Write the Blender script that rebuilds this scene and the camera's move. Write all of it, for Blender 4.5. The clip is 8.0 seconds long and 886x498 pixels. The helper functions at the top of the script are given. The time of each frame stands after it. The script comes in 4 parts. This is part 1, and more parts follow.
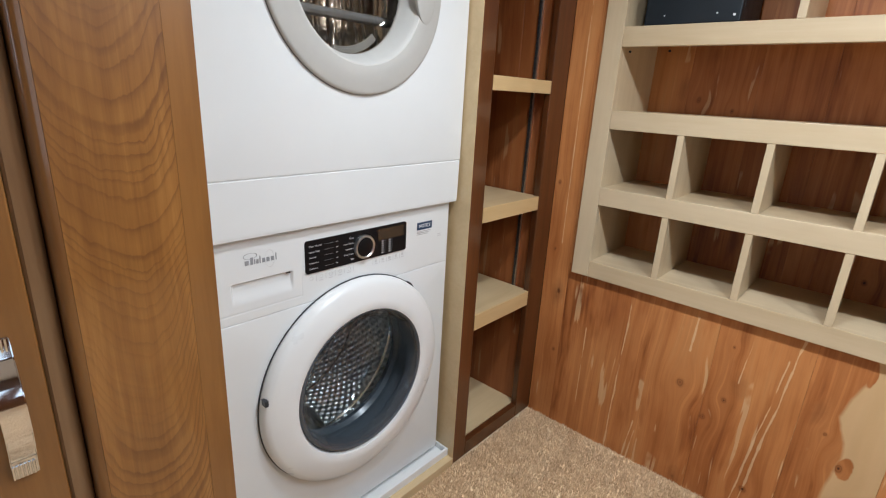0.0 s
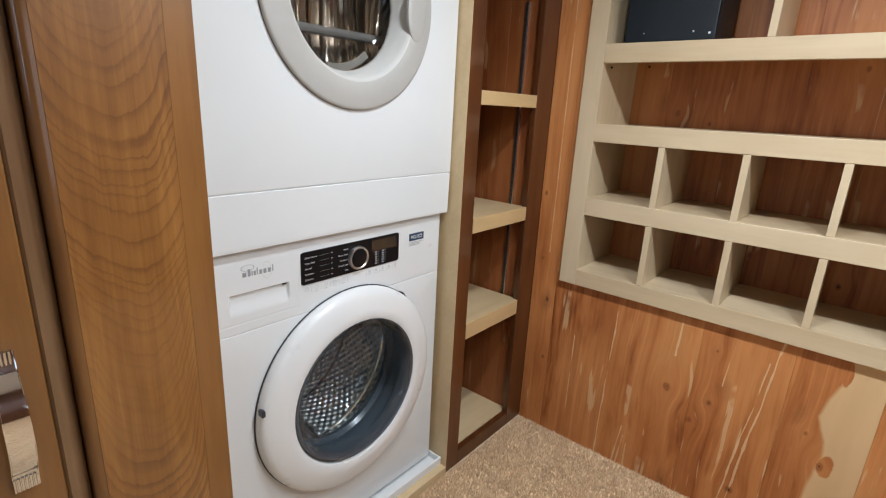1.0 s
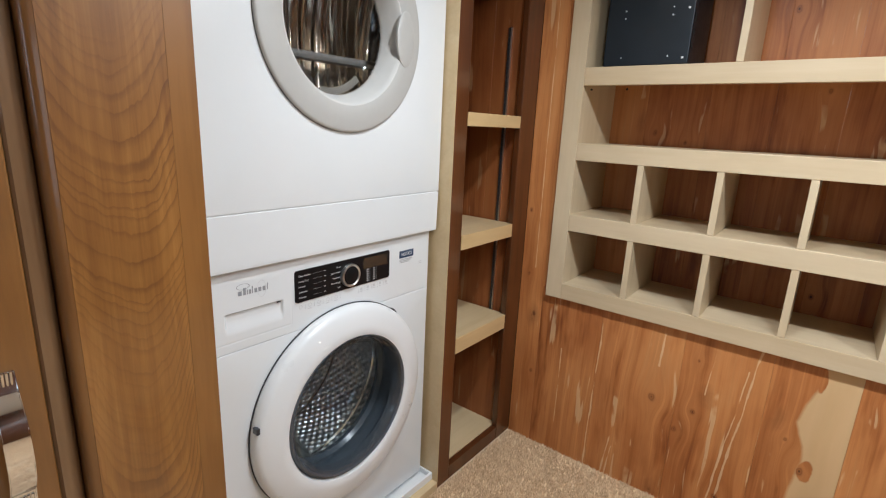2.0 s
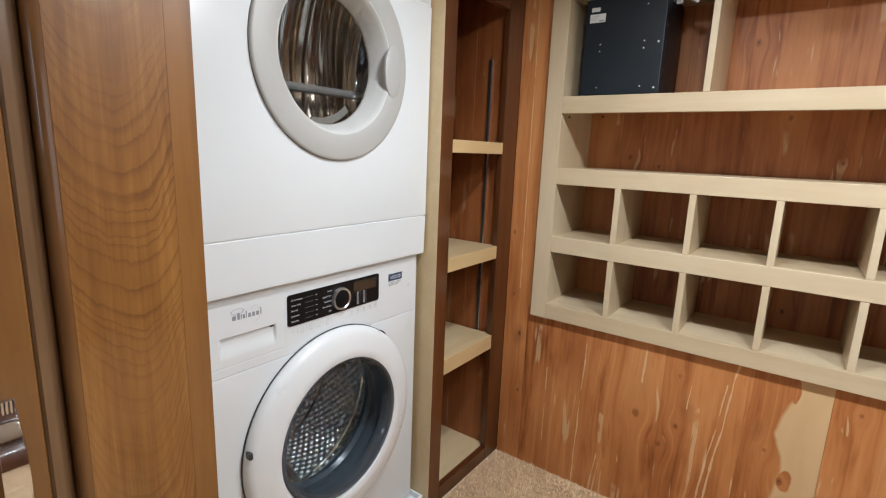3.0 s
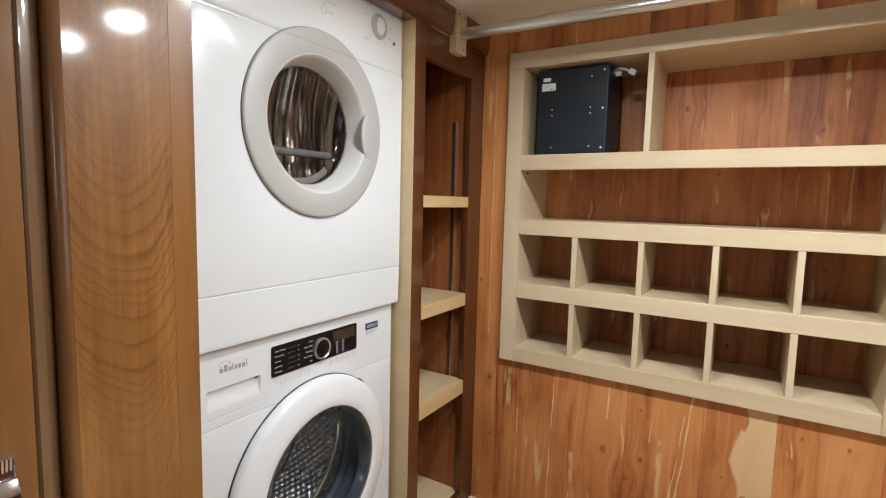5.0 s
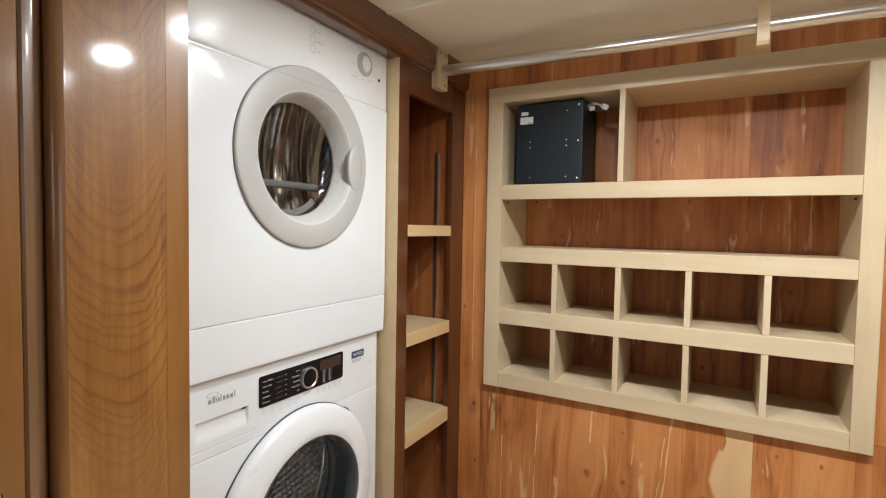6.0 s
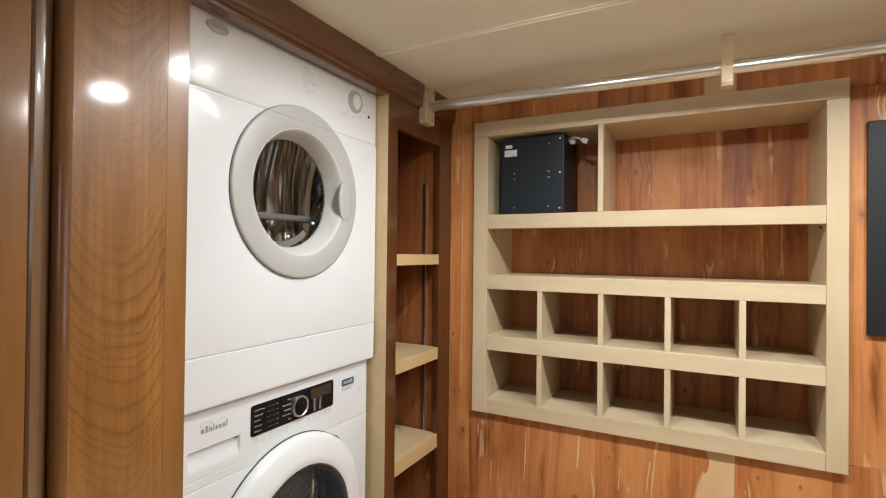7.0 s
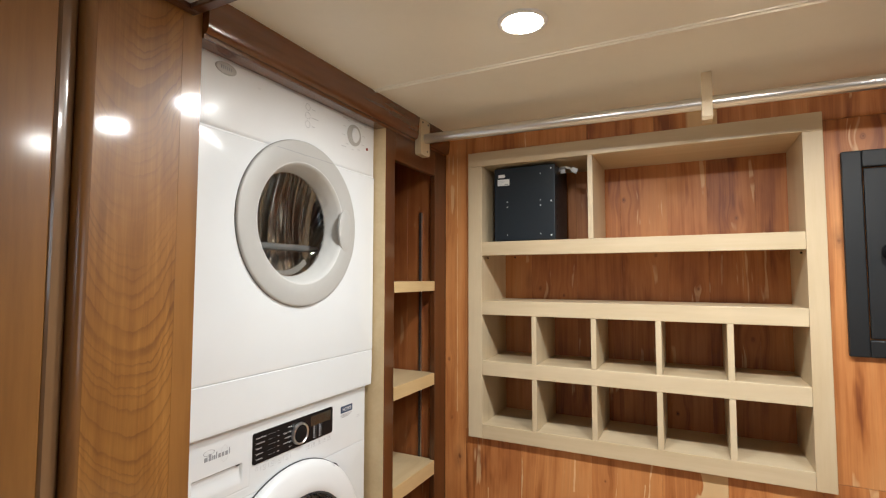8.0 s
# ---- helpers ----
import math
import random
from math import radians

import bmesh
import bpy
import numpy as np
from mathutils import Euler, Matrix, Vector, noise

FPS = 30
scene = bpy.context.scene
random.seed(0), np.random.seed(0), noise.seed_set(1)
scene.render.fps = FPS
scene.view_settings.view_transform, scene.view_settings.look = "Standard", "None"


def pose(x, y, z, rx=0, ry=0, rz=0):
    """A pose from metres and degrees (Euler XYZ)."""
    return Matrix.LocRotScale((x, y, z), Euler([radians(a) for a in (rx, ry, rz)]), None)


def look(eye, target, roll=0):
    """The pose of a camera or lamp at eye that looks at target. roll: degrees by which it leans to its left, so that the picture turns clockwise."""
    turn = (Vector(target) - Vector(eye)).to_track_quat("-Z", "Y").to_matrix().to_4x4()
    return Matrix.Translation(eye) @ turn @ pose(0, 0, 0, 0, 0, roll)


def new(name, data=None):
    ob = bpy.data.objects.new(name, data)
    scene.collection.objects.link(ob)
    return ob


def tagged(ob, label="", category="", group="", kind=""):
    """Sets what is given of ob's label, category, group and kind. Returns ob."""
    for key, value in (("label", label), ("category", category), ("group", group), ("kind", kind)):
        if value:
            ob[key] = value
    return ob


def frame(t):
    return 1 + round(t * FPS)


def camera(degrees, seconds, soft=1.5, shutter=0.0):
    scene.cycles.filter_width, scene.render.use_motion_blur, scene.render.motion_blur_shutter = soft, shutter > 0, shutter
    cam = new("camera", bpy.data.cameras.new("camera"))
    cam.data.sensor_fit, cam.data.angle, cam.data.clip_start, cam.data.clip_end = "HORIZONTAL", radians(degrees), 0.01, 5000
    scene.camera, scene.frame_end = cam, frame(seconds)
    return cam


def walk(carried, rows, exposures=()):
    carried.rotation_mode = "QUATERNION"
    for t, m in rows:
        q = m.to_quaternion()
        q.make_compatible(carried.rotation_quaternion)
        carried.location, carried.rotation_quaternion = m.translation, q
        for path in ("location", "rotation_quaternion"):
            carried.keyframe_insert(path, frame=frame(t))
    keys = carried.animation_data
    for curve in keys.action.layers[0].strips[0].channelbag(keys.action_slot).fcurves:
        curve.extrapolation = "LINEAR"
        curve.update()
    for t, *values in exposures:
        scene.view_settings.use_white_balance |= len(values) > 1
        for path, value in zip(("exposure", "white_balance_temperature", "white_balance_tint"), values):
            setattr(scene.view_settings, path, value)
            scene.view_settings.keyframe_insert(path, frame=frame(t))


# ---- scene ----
cam = camera(84.0, 8.0, 1.2)
PATH = [
    (0, (-0.232, 0.292, 1.01), (-1.491, 1.724, 0.409), 3.1),
    (0.5, (-0.223, 0.278, 1.014), (-1.473, 1.727, 0.431), 3.0),
    (1, (-0.226, 0.263, 1.013), (-1.452, 1.743, 0.461), 2.9),
    (1.5, (-0.221, 0.249, 1.017), (-1.431, 1.753, 0.494), 2.8),
    (3, (-0.208, 0.198, 1.028), (-1.356, 1.788, 0.636), 2.2),
    (3.5, (-0.199, 0.179, 1.035), (-1.327, 1.794, 0.688), 2.0),
    (4, (-0.192, 0.155, 1.039), (-1.295, 1.799, 0.751), 1.6),
    (4.5, (-0.191, 0.133, 1.041), (-1.263, 1.804, 0.799), 1.5),
    (6, (-0.186, 0.079, 1.051), (-1.154, 1.827, 0.964), 1.0),
    (6.5, (-0.17, 0.06, 1.06), (-1.12, 1.82, 1.022), 0.8),
    (7, (-0.163, 0.042, 1.062), (-1.093, 1.812, 1.079), 0.6),
    (7.5, (-0.165, 0.02, 1.065), (-1.072, 1.801, 1.139), 0.4),
    (8, (-0.157, 0.001, 1.069), (-1.056, 1.784, 1.186), 0.1),
]
walk(cam, [(t, look(eye, target, roll)) for t, eye, target, roll in PATH], [(0, 0.05, 6000, 10), (4, 0.12, 6100, 10), (8, 0.2, 6500, 10)])

# ---- light ----
world = bpy.data.worlds.new("world")
world.use_nodes = True
scene.world = world
sky = world.node_tree.nodes.new("ShaderNodeTexSky")
sky.sky_type, sky.sun_disc, sky.sun_elevation, sky.sun_rotation = "NISHITA", False, radians(40), radians(200)
world.node_tree.links.new(sky.outputs[0], world.node_tree.nodes["Background"].inputs[0])
world.node_tree.nodes["Background"].inputs[1].default_value = 0.08

CEIL = 1.59
LAMP_SPOTS = [(-0.451, 0.942), (-0.02, 0.955), (0.41, 0.965)]
LAMP_WATTS = 5.3
WINDOW_WATTS = 1.9
SMALL_WINDOW_WATTS = 1.3


def add_lamp(name, m, watts, size, colour, size_y=0.0, spread=180):
    data = bpy.data.lights.new(name, "AREA")
    data.shape = "RECTANGLE" if size_y else "DISK"
    data.size, data.energy, data.color = size, watts, colour
    if size_y:
        data.size_y = size_y
    data.spread = radians(spread)
    ob = new(name, data)
    ob.matrix_world = m
    return ob


for lx, ly in LAMP_SPOTS:
    add_lamp("downlight_lamp", pose(lx, ly, CEIL - 0.0135), LAMP_WATTS, 0.075, (0.93, 0.98, 1.0), spread=168)
add_lamp("window_light", pose(1.09, 0.05, 0.95, 0, 90, 0), WINDOW_WATTS, 0.7, (0.7, 0.86, 1.0), 0.8)

add_lamp("window_light", pose(-0.52, -1.39, 1.2, 90, 0, 0), SMALL_WINDOW_WATTS, 0.33, (0.7, 0.86, 1.0), 0.43)


# ---- materials ----
def material(name, colour=(0.5, 0.5, 0.5), rough=0.5, metal=0.0, coat=0.0, coat_rough=0.08):
    m = bpy.data.materials.new(name)
    m.use_nodes = True
    b = m.node_tree.nodes["Principled BSDF"]
    b.inputs["Base Color"].default_value = (*colour, 1)
    b.inputs["Roughness"].default_value = rough
    b.inputs["Metallic"].default_value = metal
    b.inputs["Coat Weight"].default_value = coat
    b.inputs["Coat Roughness"].default_value = coat_rough
    return m


class Tree:
    """Short names for building a node tree."""

    def __init__(self, m):
        self.t = m.node_tree
        self.b = self.t.nodes["Principled BSDF"]

    def node(self, kind, **sockets):
        n = self.t.nodes.new(kind)
        for key, value in sockets.items():
            self.put(n.inputs[key.replace("_", " ")], value)
        return n

    def put(self, socket, value):
        if isinstance(value, bpy.types.NodeSocket):
            self.t.links.new(value, socket)
        else:
            socket.default_value = value

    def math(self, op, a, b=0.0, c=0.0):
        n = self.t.nodes.new("ShaderNodeMath")
        n.operation = op
        for s, v in zip(n.inputs, (a, b, c)):
            self.put(s, v)
        return n.outputs[0]

    def vec(self, op, a, b=(0, 0, 0)):
        n = self.t.nodes.new("ShaderNodeVectorMath")
        n.operation = op
        self.put(n.inputs[0], a)
        self.put(n.inputs[1], b)
        return n.outputs[1] if op in ("LENGTH", "DISTANCE") else n.outputs[0]

    def coords(self):
        return self.t.nodes.new("ShaderNodeTexCoord").outputs["Object"]

    def random(self):
        return self.t.nodes.new("ShaderNodeObjectInfo").outputs["Random"]

    def split(self, v):
        return self.node("ShaderNodeSeparateXYZ", Vector=v).outputs

    def join(self, x, y, z):
        return self.node("ShaderNodeCombineXYZ", X=x, Y=y, Z=z).outputs[0]

    def noise(self, v, scale, detail=3.0, rough=0.55, warp=0.0):
        n = self.node("ShaderNodeTexNoise", Vector=v, Scale=scale, Detail=detail, Roughness=rough, Distortion=warp)
        return n.outputs["Fac"]

    def ramp(self, fac, stops):
        n = self.node("ShaderNodeValToRGB", Fac=fac)
        e = n.color_ramp.elements
        while len(e) < len(stops):
            e.new(0.5)
        for s, (p, c) in zip(e, stops):
            s.position = p
            s.color = (*c, 1) if isinstance(c, tuple) else (c, c, c, 1)
        return n.outputs[0]

    def mix(self, fac, a, b, blend="MIX"):
        n = self.t.nodes.new("ShaderNodeMix")
        n.data_type, n.blend_type = "RGBA", blend
        for s, v in ((n.inputs[0], fac), (n.inputs[6], a), (n.inputs[7], b)):
            self.put(s, (*v, 1) if isinstance(v, tuple) and len(v) == 3 else v)
        return n.outputs[2]

    def colour(self, v):
        self.put(self.b.inputs["Base Color"], v)

    def rough(self, v):
        self.put(self.b.inputs["Roughness"], v)

    def bump(self, height, strength=0.2, distance=0.002, coat=False):
        n = self.node("ShaderNodeBump", Height=height, Strength=strength, Distance=distance)
        self.put(self.b.inputs["Normal"], n.outputs[0])


def wood(name, dark, light, along, rough=0.4, coat=0.0, streak=1.0, coat_rough=0.08, bump=0.12):
    """Straight-grained board wood; along is the axis of the grain."""
    m = material(name, light, rough, 0, coat, coat_rough)
    k = Tree(m)
    p = k.coords()
    shift = k.math("MULTIPLY", k.random(), 37.0)
    p = k.vec("ADD", p, k.join(shift, shift, shift))
    slow = [1.0, 1.0, 1.0]
    slow["xyz".index(along)] = 0.07
    q = k.vec("MULTIPLY", p, tuple(slow))
    broad = k.noise(q, 16, 3, 0.6, 0.6)
    fine = k.noise(q, 120, 4, 0.65)
    blotch = k.noise(p, 5, 2)
    f = k.math("ADD", k.math("MULTIPLY", broad, 0.75 * streak), k.math("MULTIPLY", fine, 0.3 * streak))
    f = k.math("ADD", f, k.math("MULTIPLY", blotch, 0.3))
    f = k.math("ADD", f, k.math("MULTIPLY", k.math("SUBTRACT", k.random(), 0.5), 0.15))
    k.colour(k.ramp(f, [(0.35, dark), (0.85, light)]))
    k.bump(fine, bump, 0.001)
    return m


def cedar_wood(name, knots=(), seams=(), sap=0.0, deep=1.0):
    """Knotty red cedar with cream sapwood; knots (x, z, radius) sit where they grew."""
    m = material(name, (0.42, 0.19, 0.08), 0.5, 0, 0.06, 0.3)
    k = Tree(m)
    p = k.coords()
    r = k.random()
    warp = p
    core = None
    for kx, kz, kr in knots:
        d = k.vec("MULTIPLY", k.vec("SUBTRACT", p, (kx, 1.6, kz)), (1.0, 0.0, 0.72))
        dist = k.vec("LENGTH", d)
        near = k.math("POWER", 2.718, k.math("MULTIPLY", k.math("POWER", k.math("DIVIDE", dist, kr * 2.6), 2.0), -1.0))
        warp = k.vec("ADD", warp, k.vec("MULTIPLY", d, k.join(k.math("MULTIPLY", near, -0.85), 0.0, 0.0)))
        q = k.math("MULTIPLY", 0.5, k.math("DIVIDE", k.math("ADD", dist, k.math("MULTIPLY", k.math("SUBTRACT", k.noise(p, 45, 1), 0.5), kr * 0.8)), kr * 0.42))
        core = q if core is None else k.math("MINIMUM", core, q)
    shift = k.math("MULTIPLY", r, 23.0)
    w = k.vec("ADD", warp, k.join(shift, shift, k.math("MULTIPLY", r, 11.0)))
    # wandering of the growth lines up the board
    drift = k.math("MULTIPLY", k.math("SUBTRACT", k.noise(k.vec("MULTIPLY", w, (1.0, 1.0, 0.4)), 3.5, 2, 0.5), 0.5), 0.05)
    wx, wy, wz = k.split(w)
    u = k.math("ADD", k.math("ADD", wx, wy), drift)
    line = k.noise(k.join(u, shift, k.math("MULTIPLY", wz, 0.02)), 60, 3, 0.6)
    broad = k.noise(k.join(u, shift, k.math("MULTIPLY", wz, 0.09)), 13, 3, 0.55)
    fine = k.noise(k.join(k.math("ADD", wx, wy), 0.0, k.math("MULTIPLY", wz, 0.03)), 240, 3, 0.7)
    cloud = k.noise(k.vec("MULTIPLY", w, (1.0, 1.0, 0.35)), 6, 4, 0.6)
    f = k.math("ADD", k.math("MULTIPLY", broad, 0.36), k.math("MULTIPLY", line, 0.3))
    f = k.math("ADD", f, k.math("MULTIPLY", cloud, 0.35))
    f = k.math("ADD", f, k.math("MULTIPLY", k.math("SUBTRACT", fine, 0.5), 0.1))
    f = k.math("ADD", f, k.math("MULTIPLY", k.math("SUBTRACT", r, 0.5), 0.09))
    # darker heartwood streaks
    streak = k.ramp(k.noise(k.join(u, shift, k.math("MULTIPLY", wz, 0.14)), 20, 3, 0.6), [(0.58, 0.0), (0.72, 1.0)])
    f = k.math("SUBTRACT", f, k.math("MULTIPLY", streak, 0.12))
    col = k.ramp(f, [(0.36, (0.21, 0.055, 0.0125)), (0.46, (0.43, 0.147, 0.039)), (0.56, (0.60, 0.245, 0.077)), (0.7, (0.73, 0.363, 0.138))])
    late = k.ramp(line, [(0.5, 0.0), (0.6, 1.0), (0.66, 0.0)])
    col = k.mix(k.math("MULTIPLY", late, 0.16), col, (0.25, 0.08, 0.024))
    # thin broken flecks of pale sapwood
    fl = k.noise(k.join(u, shift, k.math("MULTIPLY", wz, 0.07)), 46, 2, 0.5)
    gate = k.noise(k.vec("MULTIPLY", w, (0.8, 0.8, 0.6)), 9, 3)
    fl = k.math("MULTIPLY", k.ramp(fl, [(0.625, 0.0), (0.65, 1.0)]), k.ramp(gate, [(0.5, 0.0), (0.54, 1.0)]))
    col = k.mix(k.math("MULTIPLY", fl, 0.6), col, (0.76, 0.52, 0.28))
    # pin knots and pitch marks, each with a stained halo
    vo = k.node("ShaderNodeTexVoronoi", Vector=k.vec("MULTIPLY", k.join(u, 0.0, wz), (1.0, 0.0, 0.45)), Scale=9.0)
    near_dot = k.math("ADD", vo.outputs["Distance"], k.math("MULTIPLY", k.math("SUBTRACT", k.noise(w, 60, 2), 0.5), 0.09))
    pick = k.ramp(k.split(vo.outputs["Color"])[0], [(0.6, 0.0), (0.62, 1.0)])
    dots = k.ramp(near_dot, [(0.02, 0.9), (0.06, 0.35), (0.2, 0.0)])
    col = k.mix(k.math("MULTIPLY", dots, pick), col, (0.12, 0.032, 0.011))
    x, y, z = k.split(p)
    for sx, sw, lean, lo, hi in seams:
        wander = k.math("MULTIPLY", k.math("SUBTRACT", k.noise(k.join(0.0, sx, z), 7, 2), 0.5), 0.012 if lean else 0.002)
        wide = k.math("MULTIPLY", k.ramp(k.noise(k.join(sx, 3.0, z), 11, 3), [(0.38, 0.0), (0.62, 1.0)]), sw * 0.95)
        e = k.math("SUBTRACT", k.math("SUBTRACT", k.math("ADD", x, wander), sx), k.math("MULTIPLY", k.math("SUBTRACT", z, 0.3), lean))
        e = k.math("LESS_THAN", k.math("ABSOLUTE", e), wide)
        e = k.math("MULTIPLY", e, k.math("MULTIPLY", k.math("GREATER_THAN", z, lo), k.math("LESS_THAN", z, hi)))
        col = k.mix(k.math("MULTIPLY", e, 0.72), col, (0.78, 0.55, 0.31))
    if sap:
        # the heartwood wanders in and out of the pale edge
        edge = k.ramp(z, [(0.06, 0.3), (0.2, 0.46), (0.27, 0.66), (0.31, 0.6), (0.37, 0.2), (0.42, 0.36), (0.487, 0.82), (0.6, 0.6)])
        edge = k.math("ADD", k.math("MULTIPLY", edge, 0.05), k.math("MULTIPLY", k.math("SUBTRACT", k.noise(p, 15, 2), 0.5), 0.012))
        e = k.ramp(k.math("ADD", k.math("SUBTRACT", k.math("SUBTRACT", x, sap), edge), 0.5), [(0.497, 0.0), (0.503, 1.0)])
        for ex, ez, ew, eh in ((-0.143, 0.25, 0.017, 0.030), (-0.151, 0.49, 0.009, 0.034)):
            d = k.vec("LENGTH", k.vec("MULTIPLY", k.vec("SUBTRACT", p, (ex, 1.6, ez)), (1 / ew, 0.0, 1 / eh)))
            d = k.math("ADD", d, k.math("MULTIPLY", k.math("SUBTRACT", k.noise(p, 30, 2), 0.5), 0.9))
            e = k.math("MULTIPLY", e, k.ramp(d, [(0.85, 0.0), (1.0, 1.0)]))
        pale = k.mix(broad, (0.6, 0.39, 0.18), (0.8, 0.58, 0.33))
        col = k.mix(k.math("MULTIPLY", e, 0.93), col, pale)
    if core is not None:
        body = k.ramp(core, [(0.0, 1.0), (0.15, 0.8), (0.3, 0.6), (0.48, 0.7), (0.58, 0.3), (0.75, 0.14), (1.0, 0.0)])
        tone = k.ramp(core, [(0.0, (0.07, 0.02, 0.007)), (0.15, (0.15, 0.042, 0.012)), (0.3, (0.32, 0.1, 0.03)), (0.5, (0.15, 0.042, 0.012)), (0.75, (0.27, 0.085, 0.025))])
        col = k.mix(body, col, tone)
    # deep darkens and reddens the whole colour
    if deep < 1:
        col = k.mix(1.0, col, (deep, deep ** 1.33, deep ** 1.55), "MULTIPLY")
    k.colour(col)
    k.rough(k.ramp(fine, [(0.3, 0.46), (0.8, 0.6)]))
    k.bump(k.math("ADD", fine, line), 0.12, 0.001)
    return m


def cathedral_cherry(name, centre):
    """Varnished cherry veneer with arched figure about the line y = centre."""
    m = material(name, (0.3, 0.12, 0.035), 0.42, 0, 0.9, 0.09)
    k = Tree(m)
    p = k.coords()
    x, y, z = k.split(p)
    u = k.math("SUBTRACT", y, centre)
    u = k.math("ADD", u, k.math("MULTIPLY", k.math("SUBTRACT", k.noise(k.vec("MULTIPLY", p, (1, 1, 0.5)), 6, 2), 0.5), 0.06))
    u = k.math("ADD", u, k.math("MULTIPLY", k.math("SUBTRACT", k.noise(k.vec("MULTIPLY", p, (1, 1, 0.25)), 30, 2), 0.5), 0.016))
    flat = k.ramp(k.noise(k.join(z, 0.0, 0.0), 2.6, 1), [(0.35, 0.55), (0.65, 1.0)])
    arch = k.math("MULTIPLY", k.math("POWER", k.math("ABSOLUTE", u), 1.8), k.math("MULTIPLY_ADD", k.ramp(k.math("ADD", u, 0.5), [(0.47, 0.0), (0.53, 1.0)]), 8.0, 7.0))
    side = k.math("MULTIPLY", k.math("POWER", k.math("ABSOLUTE", u), 4.0), 1300.0)
    arch = k.math("MULTIPLY", k.math("ADD", arch, side), flat)
    h = k.math("SUBTRACT", z, arch)
    h = k.math("ADD", h, k.math("MULTIPLY", k.math("SUBTRACT", k.noise(k.vec("MULTIPLY", p, (1, 1, 0.4)), 42, 3, 0.6), 0.5), 0.02))
    rings = k.noise(k.join(h, 0.0, 0.0), 30, 2, 0.5)
    lines = k.math("FRACT", k.math("ADD", k.math("MULTIPLY", h, 42.0), k.math("MULTIPLY", k.noise(k.join(h, 7.0, 0.0), 11, 2, 0.5), 5.0)))
    lines = k.ramp(lines, [(0.5, 0.0), (0.86, 1.0), (0.94, 0.0)])
    strength = k.ramp(k.noise(k.vec("MULTIPLY", p, (1, 1, 0.5)), 7, 2), [(0.38, 0.1), (0.62, 1.0)])
    lines = k.math("MULTIPLY", lines, strength)
    grain = k.noise(k.vec("MULTIPLY", p, (1.0, 1.0, 0.04)), 95, 4, 0.7)
    cloud = k.noise(k.vec("MULTIPLY", p, (1.0, 1.0, 0.25)), 9, 3)
    f = k.math("ADD", k.math("MULTIPLY", cloud, 0.55), k.math("MULTIPLY", grain, 0.45))
    f = k.math("ADD", f, k.math("MULTIPLY", k.math("SUBTRACT", rings, 0.5), 0.12))
    col = k.ramp(f, [(0.3, (0.19, 0.072, 0.0145)), (0.52, (0.32, 0.137, 0.030)), (0.72, (0.46, 0.216, 0.054))])
    col = k.mix(k.math("MULTIPLY", lines, 0.5), col, (0.085, 0.026, 0.008))
    # pitch flecks and one small knot
    vo = k.node("ShaderNodeTexVoronoi", Vector=k.vec("MULTIPLY", p, (0.0, 1.0, 0.35)), Scale=16.0)
    dots = k.math("MULTIPLY", k.ramp(vo.outputs["Distance"], [(0.02, 1.0), (0.05, 0.0)]), k.ramp(k.split(vo.outputs["Color"])[1], [(0.8, 0.0), (0.82, 1.0)]))
    col = k.mix(k.math("MULTIPLY", dots, 0.8), col, (0.06, 0.018, 0.008))
    k.colour(col)
    k.bump(k.math("ADD", grain, k.math("MULTIPLY", cloud, 3.0)), 0.035, 0.002)
    return m


def carpet_pile(name):
    m = material(name, (0.5, 0.36, 0.23), 0.95)
    k = Tree(m)
    p = k.coords()
    isl = k.t.nodes.new("ShaderNodeNewGeometry").outputs["Random Per Island"]
    f = k.math("ADD", k.math("MULTIPLY", k.noise(p, 60, 3), 0.3), k.math("MULTIPLY", isl, 0.3))
    f = k.math("ADD", f, k.math("MULTIPLY", k.noise(p, 16, 3), 0.28))
    k.colour(k.ramp(f, [(0.28, (0.6, 0.42, 0.245)), (0.45, (0.86, 0.65, 0.42)), (0.66, (0.95, 0.79, 0.56))]))
    k.bump(k.noise(p, 400, 4), 0.6, 0.003)
    return m


def specked(name, colour, rough, coat=0.0, metal=0.0, amount=0.05, scale=40, bump=0.0):
    """A plain finish with slight unevenness of tone and gloss."""
    m = material(name, colour, rough, metal, coat)
    k = Tree(m)
    p = k.coords()
    f = k.math("ADD", k.math("MULTIPLY", k.noise(p, scale, 3), 0.5), k.math("MULTIPLY", k.noise(p, 4, 2), 0.5))
    a = tuple(c * (1 - amount) for c in colour)
    b = tuple(min(1, c * (1 + amount)) for c in colour)
    k.colour(k.ramp(f, [(0.3, a), (0.7, b)]))
    k.rough(k.ramp(f, [(0.3, max(0.02, rough * 0.85)), (0.7, min(1, rough * 1.15))]))
    if bump:
        k.bump(k.noise(p, 700, 3), bump, 0.0006)
    return m


